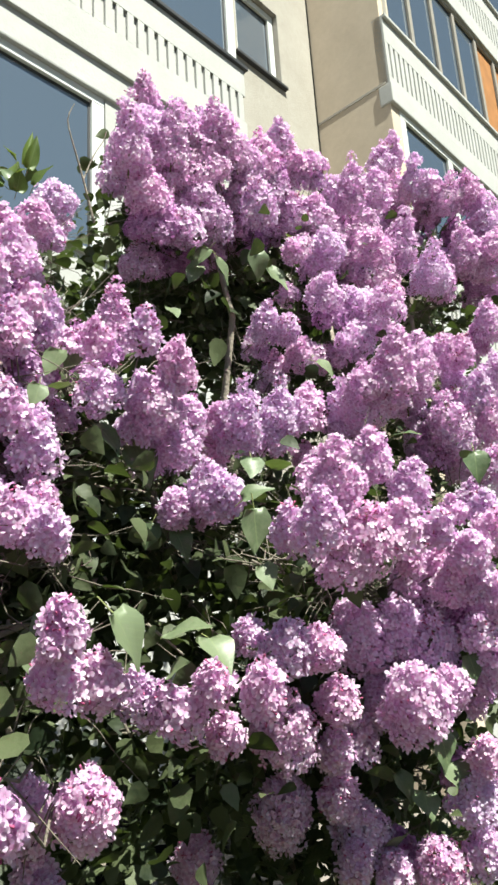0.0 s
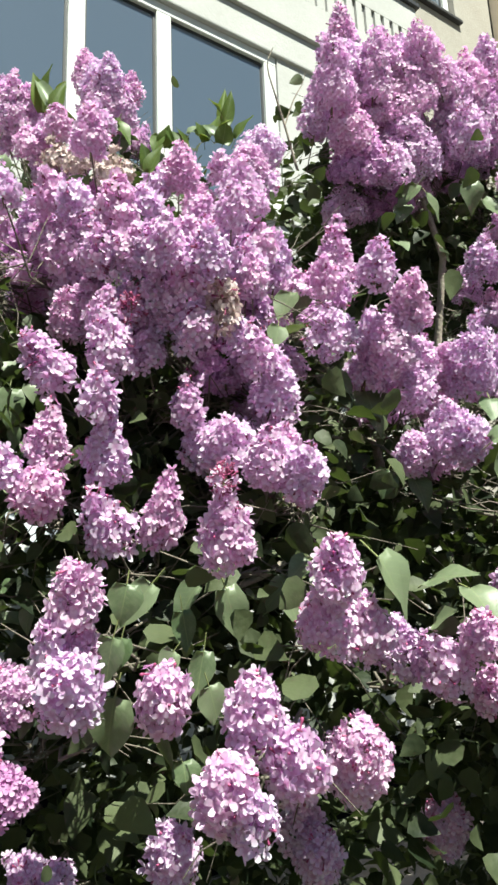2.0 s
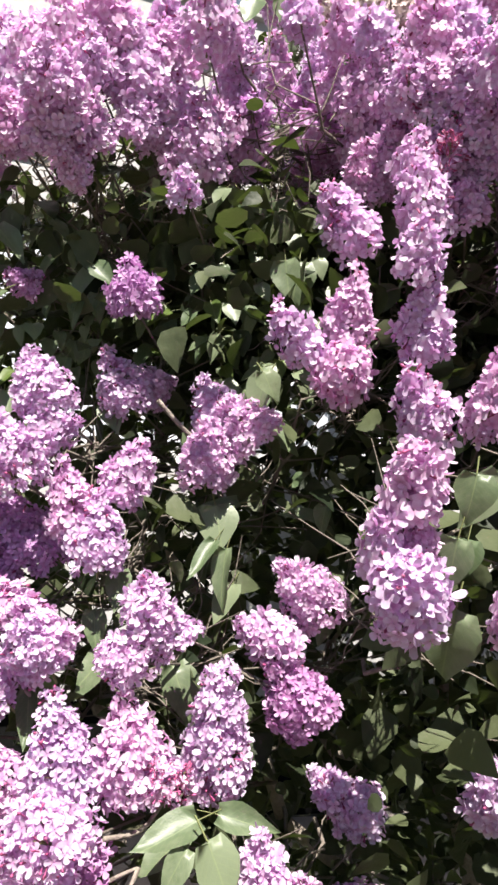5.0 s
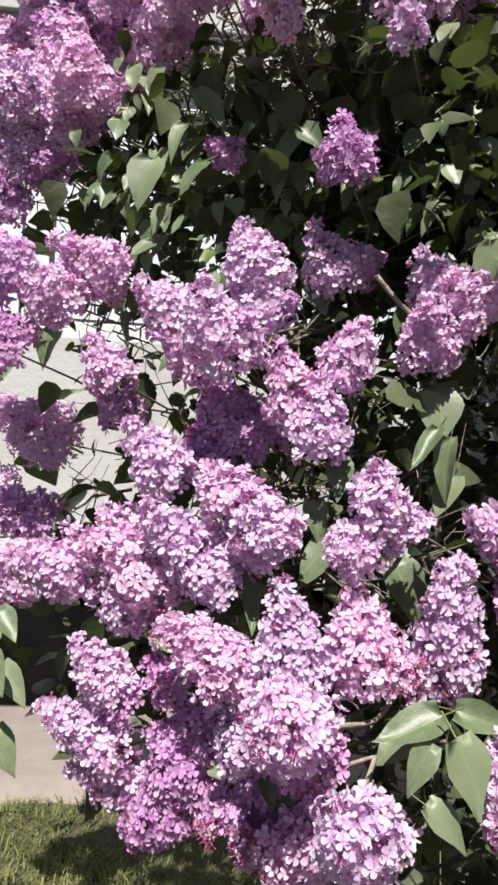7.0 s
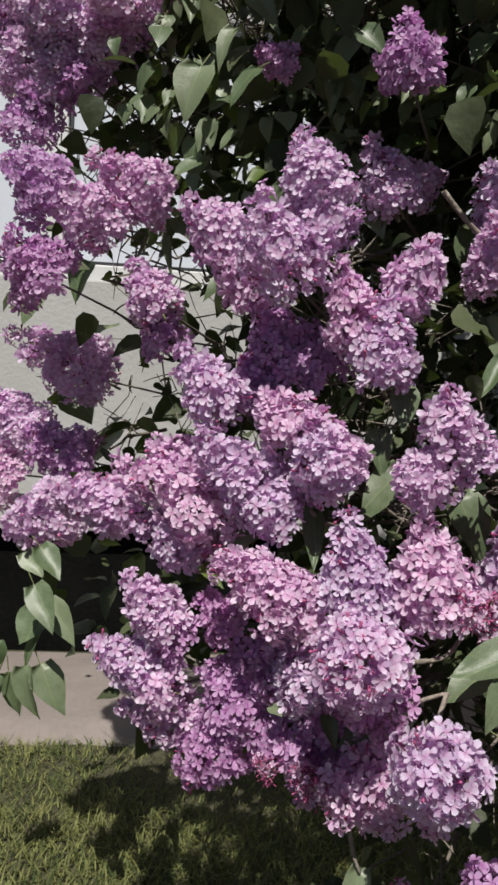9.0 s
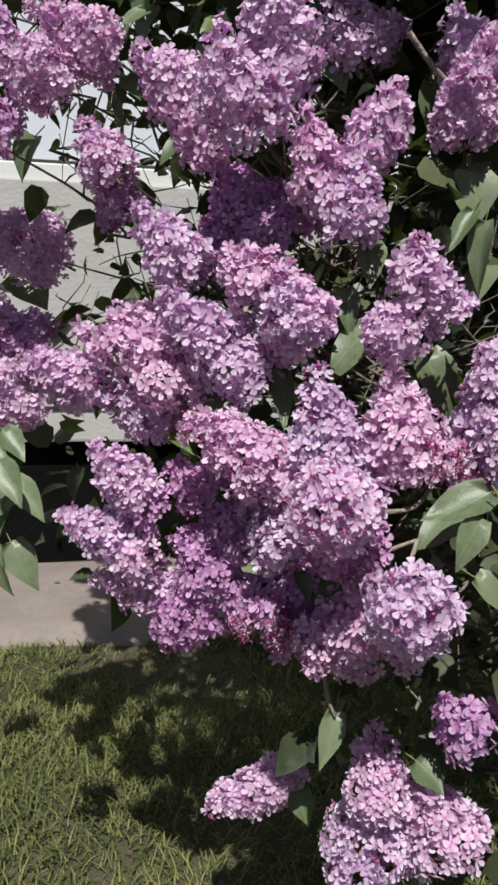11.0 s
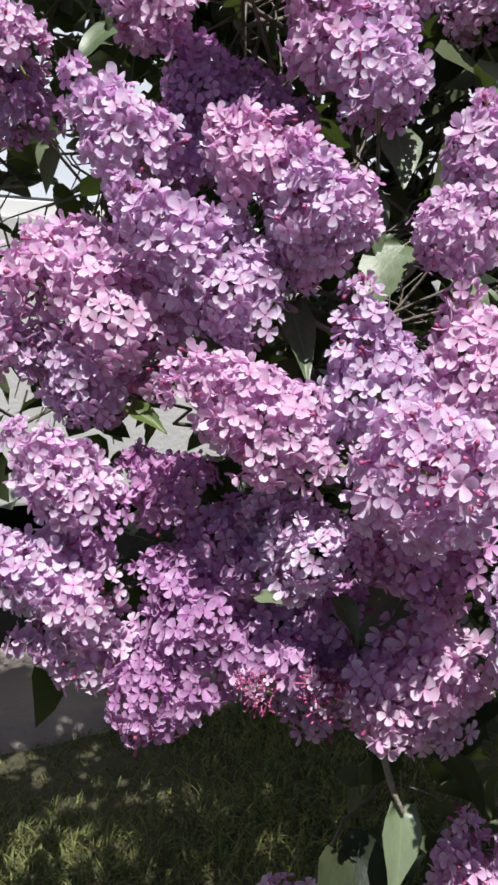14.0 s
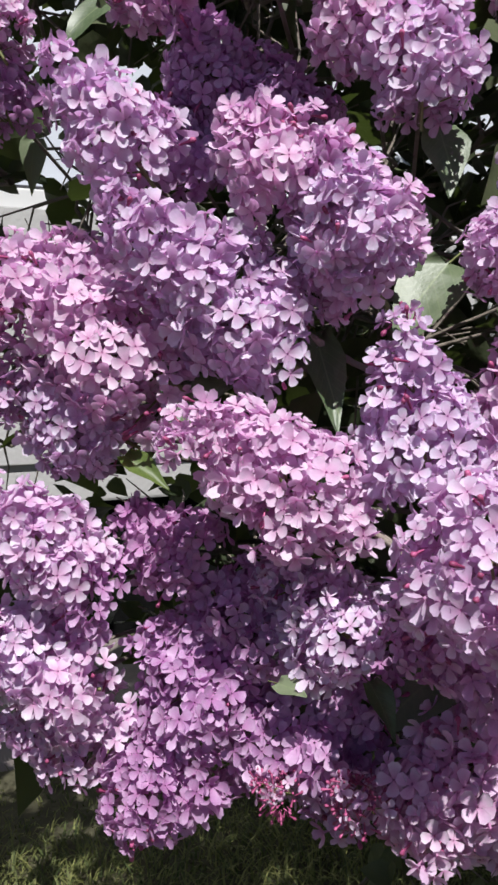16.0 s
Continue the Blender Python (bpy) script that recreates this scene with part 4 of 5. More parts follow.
panicle(-1.024, 0.933, 0.840, -0.038, -0.092, 0.032, 0.104, "ball", fine=True)
panicle(-1.045, 0.986, 0.781, -0.060, -0.058, 0.015, 0.095, "column", fine=True, kind="purple")
panicle(-1.003, 1.049, 0.885, -0.020, -0.018, 0.056, 0.060, fine=True)
panicle(-1.150, 0.952, 0.860, -0.091, -0.084, 0.075, 0.086, "column", fine=True)
panicle(-1.346, 0.880, 0.820, -0.044, -0.040, 0.069, 0.074, fine=True)
panicle(-1.333, 0.903, 0.797, -0.037, -0.035, 0.022, 0.062, fine=True, kind="purple")
panicle(-1.362, 0.882, 0.741, -0.079, -0.075, 0.055, 0.068, fine=True)
panicle(-1.338, 0.931, 0.679, -0.078, -0.081, 0.014, 0.078, fine=True)
panicle(-1.336, 0.889, 0.728, -0.043, -0.043, 0.014, 0.065, fine=True)
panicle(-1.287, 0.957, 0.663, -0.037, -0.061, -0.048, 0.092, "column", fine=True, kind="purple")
# the cluster's middle, mostly in the darker petals that carry its shade
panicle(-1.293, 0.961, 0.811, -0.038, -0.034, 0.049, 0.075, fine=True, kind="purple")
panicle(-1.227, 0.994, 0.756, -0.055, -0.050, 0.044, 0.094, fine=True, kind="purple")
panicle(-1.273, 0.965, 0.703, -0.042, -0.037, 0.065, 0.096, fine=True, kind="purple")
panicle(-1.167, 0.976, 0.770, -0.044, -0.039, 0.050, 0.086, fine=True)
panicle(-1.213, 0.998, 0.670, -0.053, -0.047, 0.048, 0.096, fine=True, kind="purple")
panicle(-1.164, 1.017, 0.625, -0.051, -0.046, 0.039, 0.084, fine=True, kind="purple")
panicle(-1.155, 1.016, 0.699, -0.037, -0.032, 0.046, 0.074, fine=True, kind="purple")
panicle(-1.048, 1.027, 0.691, -0.065, -0.086, -0.047, 0.111, "column", fine=True)
panicle(-1.063, 1.022, 0.629, -0.065, -0.062, 0.026, 0.079, fine=True)
panicle(-1.135, 0.949, 0.651, -0.022, -0.019, 0.027, 0.044, fine=True, kind="bud")
panicle(-1.197, 0.944, 0.651, -0.021, -0.020, 0.015, 0.037, fine=True, kind="bud")
panicle(-0.945, 0.959, 0.729, -0.025, -0.083, 0.043, 0.091, "ball", fine=True)
panicle(-0.963, 0.974, 0.693, -0.040, -0.036, 0.020, 0.064, fine=True)
panicle(-1.025, 1.039, 1.074, -0.005, -0.012, 0.096, 0.068, fine=True)
panicle(-1.040, 1.049, 1.032, -0.020, -0.059, 0.030, 0.073, "ball", fine=True)
panicle(-1.000, 1.079, 1.064, -0.021, -0.019, 0.042, 0.056, fine=True)
panicle(-1.240, 1.158, 0.311, -0.104, -0.126, -0.040, 0.079, "column", fine=True)
panicle(-1.025, 1.017, 0.413, -0.014, -0.015, 0.135, 0.086, fine=True)
panicle(-1.015, 1.053, 0.317, -0.059, -0.058, 0.068, 0.120, "ball", fine=True)
panicle(-0.952, 1.062, 0.386, -0.032, -0.026, 0.086, 0.096, fine=True)
panicle(-0.994, 1.053, 0.878, 0.027, 0.011, 0.037, 0.053, fine=True, kind="bud")
panicle(-0.921, 1.047, 0.556, -0.037, -0.030, 0.044, 0.072, fine=True, kind="purple")
panicle(-1.000, 1.262, 1.384, -0.045, -0.041, 0.057, 0.093, fine=True)
panicle(-1.531, 1.013, 1.436, -0.071, -0.109, 0.065, 0.095, fine=True)
panicle(-1.571, 0.943, 1.386, -0.061, -0.094, 0.056, 0.103, fine=True)
panicle(-1.641, 0.876, 1.434, -0.044, -0.071, 0.051, 0.093, fine=True, kind="purple")
panicle(-1.641, 0.871, 1.298, -0.037, -0.066, 0.077, 0.107, fine=True, kind="purple")
panicle(-1.364, 1.023, 1.338, -0.052, -0.084, 0.077, 0.093, fine=True)
panicle(-1.219, 0.957, 1.276, -0.022, -0.058, 0.120, 0.101, fine=True)
panicle(-1.332, 1.022, 1.290, -0.039, -0.060, 0.047, 0.081, fine=True)
panicle(-1.229, 0.987, 1.353, 0.062, 0.031, 0.027, 0.067, fine=True)
panicle(-1.216, 1.004, 1.393, -0.013, -0.041, 0.090, 0.086, fine=True)
panicle(-1.225, 1.214, 1.434, -0.027, -0.059, 0.106, 0.084, fine=True)
panicle(-1.243, 1.257, 1.476, 0.051, 0.025, 0.028, 0.070, fine=True)
panicle(-1.178, 1.141, 1.581, 0.003, -0.028, 0.097, 0.080, fine=True, kind="purple")
panicle(-1.080, 1.270, 1.416, -0.020, -0.040, 0.066, 0.080, fine=True)
panicle(-1.065, 1.211, 1.301, 0.012, -0.020, 0.105, 0.090, fine=True)
panicle(-1.344, 1.075, 1.632, -0.030, -0.045, 0.017, 0.050, fine=True, kind="purple")
panicle(-0.882, 1.304, 1.106, -0.050, -0.075, 0.076, 0.088, fine=True)
panicle(-0.912, 1.255, 1.046, -0.064, -0.085, 0.054, 0.072, fine=True)
panicle(-0.890, 1.274, 0.944, -0.039, -0.068, 0.095, 0.096, fine=True, kind="purple")
panicle(-0.987, 1.150, 0.843, 0.033, -0.038, 0.190, 0.092, "column", fine=True)
panicle(-0.982, 1.038, 0.887, -0.012, -0.024, 0.038, 0.047, fine=True, kind="bud")
panicle(-0.865, 1.099, 0.756, 0.003, -0.029, 0.097, 0.073, fine=True)
panicle(-0.808, 1.124, 0.724, -0.051, -0.068, 0.052, 0.108, "ball", fine=True)
panicle(-0.780, 1.225, 0.719, -0.031, -0.043, 0.042, 0.063, fine=True)
panicle(-0.805, 1.303, 0.810, -0.062, -0.089, 0.089, 0.073, fine=True)
panicle(-1.745, 1.071, 1.148, -0.103, -0.157, 0.087, 0.121, fine=True)
panicle(-1.877, 0.980, 1.046, -0.035, -0.061, 0.069, 0.110, fine=True)
panicle(-1.741, 1.024, 0.993, -0.062, -0.095, 0.070, 0.111, fine=True, kind="purple")
panicle(-1.691, 0.955, 0.931, -0.059, -0.095, -0.035, 0.113, fine=True)
panicle(-1.526, 0.936, 0.952, -0.047, -0.070, 0.028, 0.079, fine=True)
panicle(-1.885, 0.964, 0.958, -0.046, -0.070, 0.042, 0.104, fine=True)
panicle(-1.884, 0.929, 1.823, -0.046, -0.081, 0.073, 0.132, fine=True)
panicle(-1.809, 0.979, 1.770, -0.046, -0.080, 0.072, 0.131, fine=True)
panicle(-1.853, 0.962, 1.714, -0.037, -0.068, 0.077, 0.122, fine=True)
panicle(-1.702, 1.063, 1.773, -0.019, -0.051, 0.092, 0.119, fine=True)
panicle(-1.774, 1.020, 1.684, -0.026, -0.054, 0.078, 0.110, fine=True, kind="purple")
# behind, at the shrubs' tops
panicle(-0.296, 2.142, 2.956, -0.063, -0.074, 0.114, 0.122)
panicle(-0.277, 2.224, 3.019, -0.013, -0.063, 0.103, 0.127)
panicle(-0.138, 2.311, 2.908, -0.008, -0.079, 0.131, 0.151)
panicle(0.018, 2.368, 2.986, -0.025, -0.102, 0.168, 0.122)
panicle(-0.121, 2.364, 3.086, 0.017, -0.073, 0.120, 0.123)
panicle(0.128, 2.484, 3.038, -0.020, -0.086, 0.141, 0.128)
panicle(0.251, 2.610, 3.133, -0.033, -0.074, 0.121, 0.122)
panicle(0.147, 2.550, 2.979, -0.004, -0.076, 0.127, 0.142)
panicle(0.031, 2.472, 2.885, -0.013, -0.074, 0.123, 0.137)
panicle(0.349, 2.649, 3.155, -0.039, -0.048, 0.076, 0.099)
panicle(0.441, 2.741, 3.034, -0.020, -0.071, 0.117, 0.126)
panicle(0.257, 2.624, 2.891, -0.017, -0.067, 0.112, 0.144)
panicle(0.372, 2.689, 2.845, -0.007, -0.068, 0.115, 0.147)
panicle(0.748, 3.003, 3.215, 0.001, -0.076, 0.127, 0.138)
panicle(0.906, 2.995, 3.229, 0.012, -0.064, 0.105, 0.125)
panicle(0.547, 2.867, 2.968, 0.003, -0.084, 0.142, 0.156)
panicle(-0.293, 2.276, 2.654, 0.025, -0.080, 0.134, 0.177, kind="purple")
panicle(-0.136, 2.348, 2.768, 0.039, -0.078, 0.128, 0.173)
panicle(1.168, 3.042, 3.091, -0.057, -0.092, 0.152, 0.166)
panicle(0.724, 3.130, 3.493, 0.023, -0.067, 0.109, 0.132)
panicle(-1.260, 1.877, 2.775, 0.013, -0.064, 0.113, 0.112)
panicle(-1.331, 1.842, 2.826, 0.006, -0.050, 0.087, 0.112)
panicle(-1.148, 1.819, 2.669, 0.013, -0.046, 0.084, 0.108)
panicle(-1.141, 2.159, 3.023, -0.012, -0.070, 0.112, 0.148)
panicle(-1.173, 2.179, 3.117, 0.015, -0.058, 0.104, 0.130)
panicle(-1.092, 2.181, 2.982, 0.035, -0.057, 0.111, 0.095)
panicle(-1.066, 1.923, 2.746, 0.006, -0.050, 0.087, 0.112)
panicle(-1.216, 1.808, 2.636, -0.012, -0.043, 0.067, 0.090)
panicle(-1.104, 1.760, 2.525, -0.000, -0.047, 0.079, 0.103, kind="spent")
panicle(-0.894, 1.682, 2.397, 0.002, -0.043, 0.074, 0.095, kind="spent")
panicle(-0.991, 1.695, 2.459, 0.000, -0.041, 0.069, 0.090, kind="spent")
leaf(-1.198, 1.827, 2.785, -0.006, -0.051, 0.112, 0.059, young=True)
leaf(-1.179, 1.828, 2.802, 0.055, -0.021, 0.051, 0.062, young=True)
leaf(-1.186, 1.815, 2.844, 0.027, -0.034, 0.074, 0.048, young=True)
leaf(-1.178, 1.864, 2.870, 0.034, -0.022, 0.036, 0.046, young=True)
leaf(-1.120, 1.864, 2.715, 0.002, -0.036, 0.061, 0.059, young=True)
leaf(-1.106, 1.883, 2.655, 0.008, -0.042, 0.088, 0.052, young=True)
leaf(-1.040, 2.006, 2.853, 0.049, 0.011, -0.081, 0.063, young=True)
leaf(-1.034, 2.006, 2.862, -0.030, -0.011, -0.066, 0.055, young=True)
leaf(-0.872, 1.860, 2.544, 0.004, -0.037, 0.065, 0.056, young=True)
leaf(-0.826, 1.847, 2.639, -0.025, -0.013, -0.057, 0.050, young=True)
leaf(-0.800, 1.850, 2.651, 0.020, -0.001, -0.062, 0.050, young=True)
leaf(-0.818, 1.858, 2.604, 0.025, -0.028, 0.051, 0.056, young=True)
leaf(-0.728, 1.966, 2.679, -0.006, -0.036, 0.051, 0.059, young=True)
leaf(-0.710, 1.968, 2.689, -0.042, -0.036, 0.019, 0.052, young=True)
leaf(-0.675, 1.981, 2.671, 0.025, -0.031, 0.060, 0.062, young=True)
leaf(-0.680, 1.966, 2.723, 0.044, -0.014, 0.014, 0.038, young=True)
leaf(-0.672, 1.957, 2.765, -0.021, -0.035, 0.034, 0.041, young=True)
leaf(-0.674, 1.952, 2.782, -0.014, -0.025, 0.000, 0.031, young=True)
leaf(-0.859, 1.826, 2.482, 0.026, -0.022, 0.026, 0.045, young=True)
leaf(-0.770, 1.915, 2.633, -0.008, -0.036, 0.048, 0.044, young=True)

# ---- bare branches and twigs that show ----
branch(0.005, 0.0015, (-0.476, 2.178, 2.671), (-0.502, 2.133, 2.810), (-0.521, 2.082, 2.899), (-0.534, 2.046, 2.978), (-0.511, 2.041, 3.037))
branch(0.003, 0.001, (-0.502, 2.133, 2.810), (-0.470, 2.144, 2.910), (-0.440, 2.152, 2.969), (-0.424, 2.148, 3.012))
branch(0.008, 0.010, (-0.593, 1.679, 1.318), (-0.551, 1.724, 1.339), (-0.510, 1.787, 1.373), (-0.476, 1.844, 1.421), (-0.415, 2.024, 1.465))
branch(0.004, 0.003, (-0.476, 1.844, 1.421), (-0.435, 1.835, 1.437), (-0.411, 1.814, 1.469))
branch(0.0035, 0.002, (-0.711, 1.333, 1.229), (-0.689, 1.360, 1.246), (-0.660, 1.389, 1.263))
branch(0.004, 0.003, (-1.112, 1.134, 1.430), (-1.091, 1.173, 1.392), (-1.063, 1.203, 1.362))
branch(0.008, 0.005, (-1.413, 1.280, 1.696), (-1.365, 1.264, 1.613), (-1.324, 1.257, 1.548), (-1.284, 1.248, 1.491), (-1.269, 1.284, 1.439))
branch(0.006, 0.004, (-1.813, 1.033, 2.052), (-1.791, 1.076, 2.038), (-1.736, 1.134, 2.023), (-1.715, 1.149, 2.079), (-1.723, 1.141, 2.142))
branch(0.004, 0.003, (-1.736, 1.134, 2.023), (-1.715, 1.164, 1.996), (-1.689, 1.199, 1.957))
branch(0.004, 0.003, (-0.483, 1.828, 1.779), (-0.407, 1.882, 1.696), (-0.294, 1.917, 1.682), (-0.242, 1.970, 1.642))
branch(0.004, 0.003, (-0.268, 1.797, 1.332), (-0.233, 1.828, 1.298), (-0.190, 1.860, 1.256))
branch(0.0035, 0.0022, (-1.037, 0.981, 0.834), (-1.010, 1.022, 0.838), (-0.999, 1.050, 0.865), (-0.991, 1.057, 0.871))
branch(0.0035, 0.0022, (-1.041, 0.984, 0.775), (-1.019, 0.989, 0.791), (-0.995, 1.000, 0.804))
branch(0.0035, 0.0022, (-1.206, 0.974, 1.004), (-1.181, 0.985, 0.985), (-1.153, 0.998, 0.968), (-1.121, 1.011, 0.960))
branch(0.0035, 0.0022, (-1.111, 0.989, 0.609), (-1.099, 0.988, 0.566), (-1.090, 0.992, 0.543))
branch(0.0035, 0.0022, (-1.165, 0.973, 0.865), (-1.116, 0.935, 0.850), (-1.079, 0.915, 0.832))
branch(0.0035, 0.0022, (-0.993, 1.000, 0.805), (-0.991, 0.974, 0.775), (-0.998, 0.967, 0.743))

# ---- single leaves ----
leaf(-0.571, 1.095, 1.297, -0.050, -0.004, -0.066, 0.052)
leaf(-0.557, 1.274, 1.302, -0.055, -0.006, -0.066, 0.065)
leaf(-0.514, 1.287, 1.296, 0.019, 0.032, -0.100, 0.060)
leaf(-0.446, 1.542, 1.311, -0.070, -0.018, -0.040, 0.065)
leaf(-0.565, 1.211, 1.260, 0.005, 0.018, -0.065, 0.040)
leaf(-0.614, 1.056, 1.223, -0.018, 0.009, -0.068, 0.051)
leaf(-0.626, 1.091, 1.142, -0.025, 0.012, -0.090, 0.075)
leaf(-0.988, 1.369, 1.729, -0.007, -0.010, -0.082, 0.071)
leaf(-1.091, 1.330, 1.861, 0.036, 0.035, -0.084, 0.061)
leaf(-0.422, 1.565, 1.949, -0.023, -0.002, -0.068, 0.060)
leaf(-0.360, 1.669, 1.796, 0.063, 0.016, -0.070, 0.086)
leaf(-1.145, 1.535, 2.132, -0.016, 0.015, -0.089, 0.057)
leaf(-0.968, 1.216, 1.484, 0.022, 0.014, -0.047, 0.046)
leaf(-0.392, 1.427, 1.346, -0.036, -0.038, -0.030, 0.049)
leaf(-0.489, 1.078, 1.201, -0.018, 0.009, -0.066, 0.038)
leaf(-0.472, 1.042, 1.157, 0.008, 0.015, -0.049, 0.043)
leaf(-0.907, 1.341, 1.276, -0.020, 0.003, -0.046, 0.043)
leaf(-0.531, 1.073, 1.202, -0.025, -0.001, -0.037, 0.038)
leaf(-0.531, 1.102, 1.054, 0.015, -0.007, -0.040, 0.045)
leaf(-0.431, 1.396, 1.288, 0.012, 0.019, -0.058, 0.049)
leaf(-0.766, 1.321, 2.023, 0.023, 0.018, -0.034, 0.034)
leaf(-1.111, 1.374, 2.375, -0.019, -0.021, 0.053, 0.040, young=True)
leaf(-1.211, 1.559, 2.560, 0.018, -0.002, 0.037, 0.034, young=True)
leaf(-1.160, 1.799, 2.781, -0.028, -0.038, 0.110, 0.048)
leaf(-1.137, 1.775, 2.736, 0.042, -0.007, 0.098, 0.047, young=True)
leaf(-0.740, 2.138, 2.828, 0.016, -0.011, 0.071, 0.055, young=True)
leaf(-0.808, 2.466, 3.130, 0.036, -0.021, 0.145, 0.043, young=True)
leaf(-0.715, 1.465, 2.242, 0.032, -0.005, 0.073, 0.044, young=True)
leaf(-0.779, 1.975, 2.725, 0.037, 0.003, 0.049, 0.043)
leaf(-1.049, 1.275, 2.218, -0.004, -0.014, -0.062, 0.049)
leaf(-1.040, 1.362, 2.286, 0.011, 0.020, -0.063, 0.052)
leaf(-1.095, 1.414, 2.245, 0.045, 0.028, -0.040, 0.053)
leaf(-0.071, 2.325, 2.601, 0.044, 0.025, -0.089, 0.080)
leaf(0.071, 2.355, 2.631, 0.004, 0.010, -0.096, 0.081)
leaf(0.108, 2.394, 2.583, 0.067, 0.023, -0.083, 0.082)
leaf(-0.144, 2.355, 2.589, -0.021, -0.029, -0.081, 0.070)
leaf(-0.404, 1.618, 1.983, -0.015, 0.007, -0.068, 0.060)
leaf(-0.372, 1.718, 1.800, 0.056, -0.046, -0.080, 0.088)
leaf(-0.291, 1.817, 1.779, 0.038, -0.027, -0.098, 0.093)
leaf(0.004, 1.893, 1.750, 0.004, -0.031, -0.069, 0.067)
leaf(0.056, 1.937, 1.727, 0.059, -0.062, 0.004, 0.075)
leaf(-0.022, 1.699, 1.598, 0.069, -0.010, 0.034, 0.060)
leaf(-0.250, 1.803, 1.576, -0.028, -0.006, -0.062, 0.063)
leaf(-0.196, 1.813, 1.553, 0.041, -0.010, -0.067, 0.070)
leaf(0.003, 1.669, 1.571, 0.000, 0.028, -0.100, 0.078)
leaf(0.014, 1.629, 1.437, 0.027, -0.013, -0.052, 0.055)
leaf(-0.261, 1.345, 1.337, 0.060, 0.027, -0.096, 0.091)
leaf(-0.181, 1.516, 1.302, 0.073, -0.062, 0.016, 0.078)
leaf(-0.107, 1.582, 1.287, 0.047, -0.055, -0.047, 0.081)
leaf(-0.181, 1.496, 1.221, 0.049, -0.044, 0.024, 0.054)
leaf(0.409, 1.856, 1.042, 0.017, 0.007, -0.082, 0.079)
leaf(0.309, 1.953, 0.947, 0.044, -0.019, -0.062, 0.082)
leaf(0.374, 1.959, 0.905, 0.006, -0.035, -0.056, 0.075)
leaf(0.444, 1.929, 0.969, 0.023, -0.035, -0.058, 0.081)
leaf(0.300, 2.013, 0.772, 0.028, -0.095, 0.045, 0.081)
leaf(0.497, 1.846, 1.216, 0.015, -0.010, -0.065, 0.067)
leaf(0.693, 2.203, 1.806, -0.002, -0.021, -0.094, 0.086)
leaf(0.429, 2.069, 1.838, 0.055, -0.052, -0.002, 0.073)
leaf(0.252, 2.400, 2.213, 0.074, -0.008, -0.050, 0.079)
leaf(-0.433, 1.584, 1.858, 0.046, -0.056, -0.010, 0.057)
leaf(-0.428, 1.436, 1.817, -0.008, -0.010, -0.053, 0.047)
leaf(-0.671, 2.139, 2.801, 0.062, -0.020, 0.070, 0.048, young=True)
leaf(-0.776, 2.400, 3.065, 0.051, -0.034, 0.121, 0.054, young=True)
leaf(-0.726, 2.079, 2.784, -0.024, -0.015, 0.055, 0.046)
leaf(-0.099, 2.318, 2.632, -0.065, 0.021, -0.073, 0.070)
leaf(-0.180, 1.699, 2.104, 0.030, -0.025, -0.037, 0.043)
leaf(0.196, 2.478, 2.755, 0.058, -0.040, -0.052, 0.074, young=True)
leaf(0.236, 1.929, 1.083, 0.013, -0.045, 0.055, 0.055)
leaf(-1.127, 1.456, 1.923, 0.016, 0.016, -0.093, 0.062)
leaf(-1.152, 1.598, 2.158, 0.007, 0.010, -0.081, 0.041)
leaf(-0.605, 1.064, 1.222, -0.009, -0.002, -0.052, 0.045)
leaf(-0.592, 1.053, 1.295, -0.010, -0.002, -0.058, 0.051)
leaf(-1.047, 1.202, 1.808, -0.010, -0.025, -0.038, 0.036)
leaf(-0.703, 1.327, 1.906, 0.043, 0.025, 0.018, 0.035)
leaf(-2.038, 1.024, 0.516, -0.015, -0.016, -0.116, 0.077)
leaf(-2.060, 1.061, 0.501, 0.026, 0.017, -0.100, 0.060)
leaf(-1.958, 0.971, 0.621, 0.000, -0.002, -0.067, 0.049)
leaf(-1.125, 1.096, 1.753, 0.033, 0.026, 0.018, 0.032)
leaf(-1.104, 1.508, 1.948, 0.012, 0.013, -0.087, 0.054)
leaf(-0.984, 1.308, 1.707, 0.007, 0.008, -0.065, 0.057)
leaf(-1.044, 1.273, 1.617, 0.033, 0.028, -0.021, 0.032)
leaf(-0.982, 1.258, 1.488, -0.024, -0.017, -0.071, 0.057)
leaf(-1.723, 1.049, 1.711, 0.058, 0.012, -0.035, 0.052)
leaf(-1.156, 1.314, 1.417, 0.032, -0.026, -0.098, 0.072)
leaf(-1.045, 1.287, 1.277, -0.062, -0.072, -0.038, 0.033)
leaf(-1.120, 1.077, 1.163, 0.022, -0.023, -0.057, 0.040)
leaf(-1.148, 1.059, 1.103, 0.026, -0.020, -0.056, 0.037)
leaf(-1.108, 1.068, 1.054, -0.035, -0.059, -0.058, 0.055)
leaf(-1.076, 1.161, 1.022, 0.058, -0.007, -0.086, 0.060)
leaf(-1.191, 0.985, 0.997, 0.029, -0.022, -0.076, 0.030)
leaf(-0.963, 1.052, 0.835, -0.028, -0.052, -0.043, 0.052)
leaf(-1.587, 1.084, 1.442, 0.080, 0.017, -0.042, 0.032)
leaf(-1.451, 1.085, 1.343, -0.026, -0.050, -0.044, 0.034)
leaf(-1.241, 0.949, 0.963, -0.028, -0.046, -0.018, 0.043)
leaf(-1.320, 0.915, 0.905, 0.040, -0.003, -0.021, 0.020, young=True)
leaf(-1.093, 0.999, 0.548, 0.007, -0.035, -0.069, 0.035)
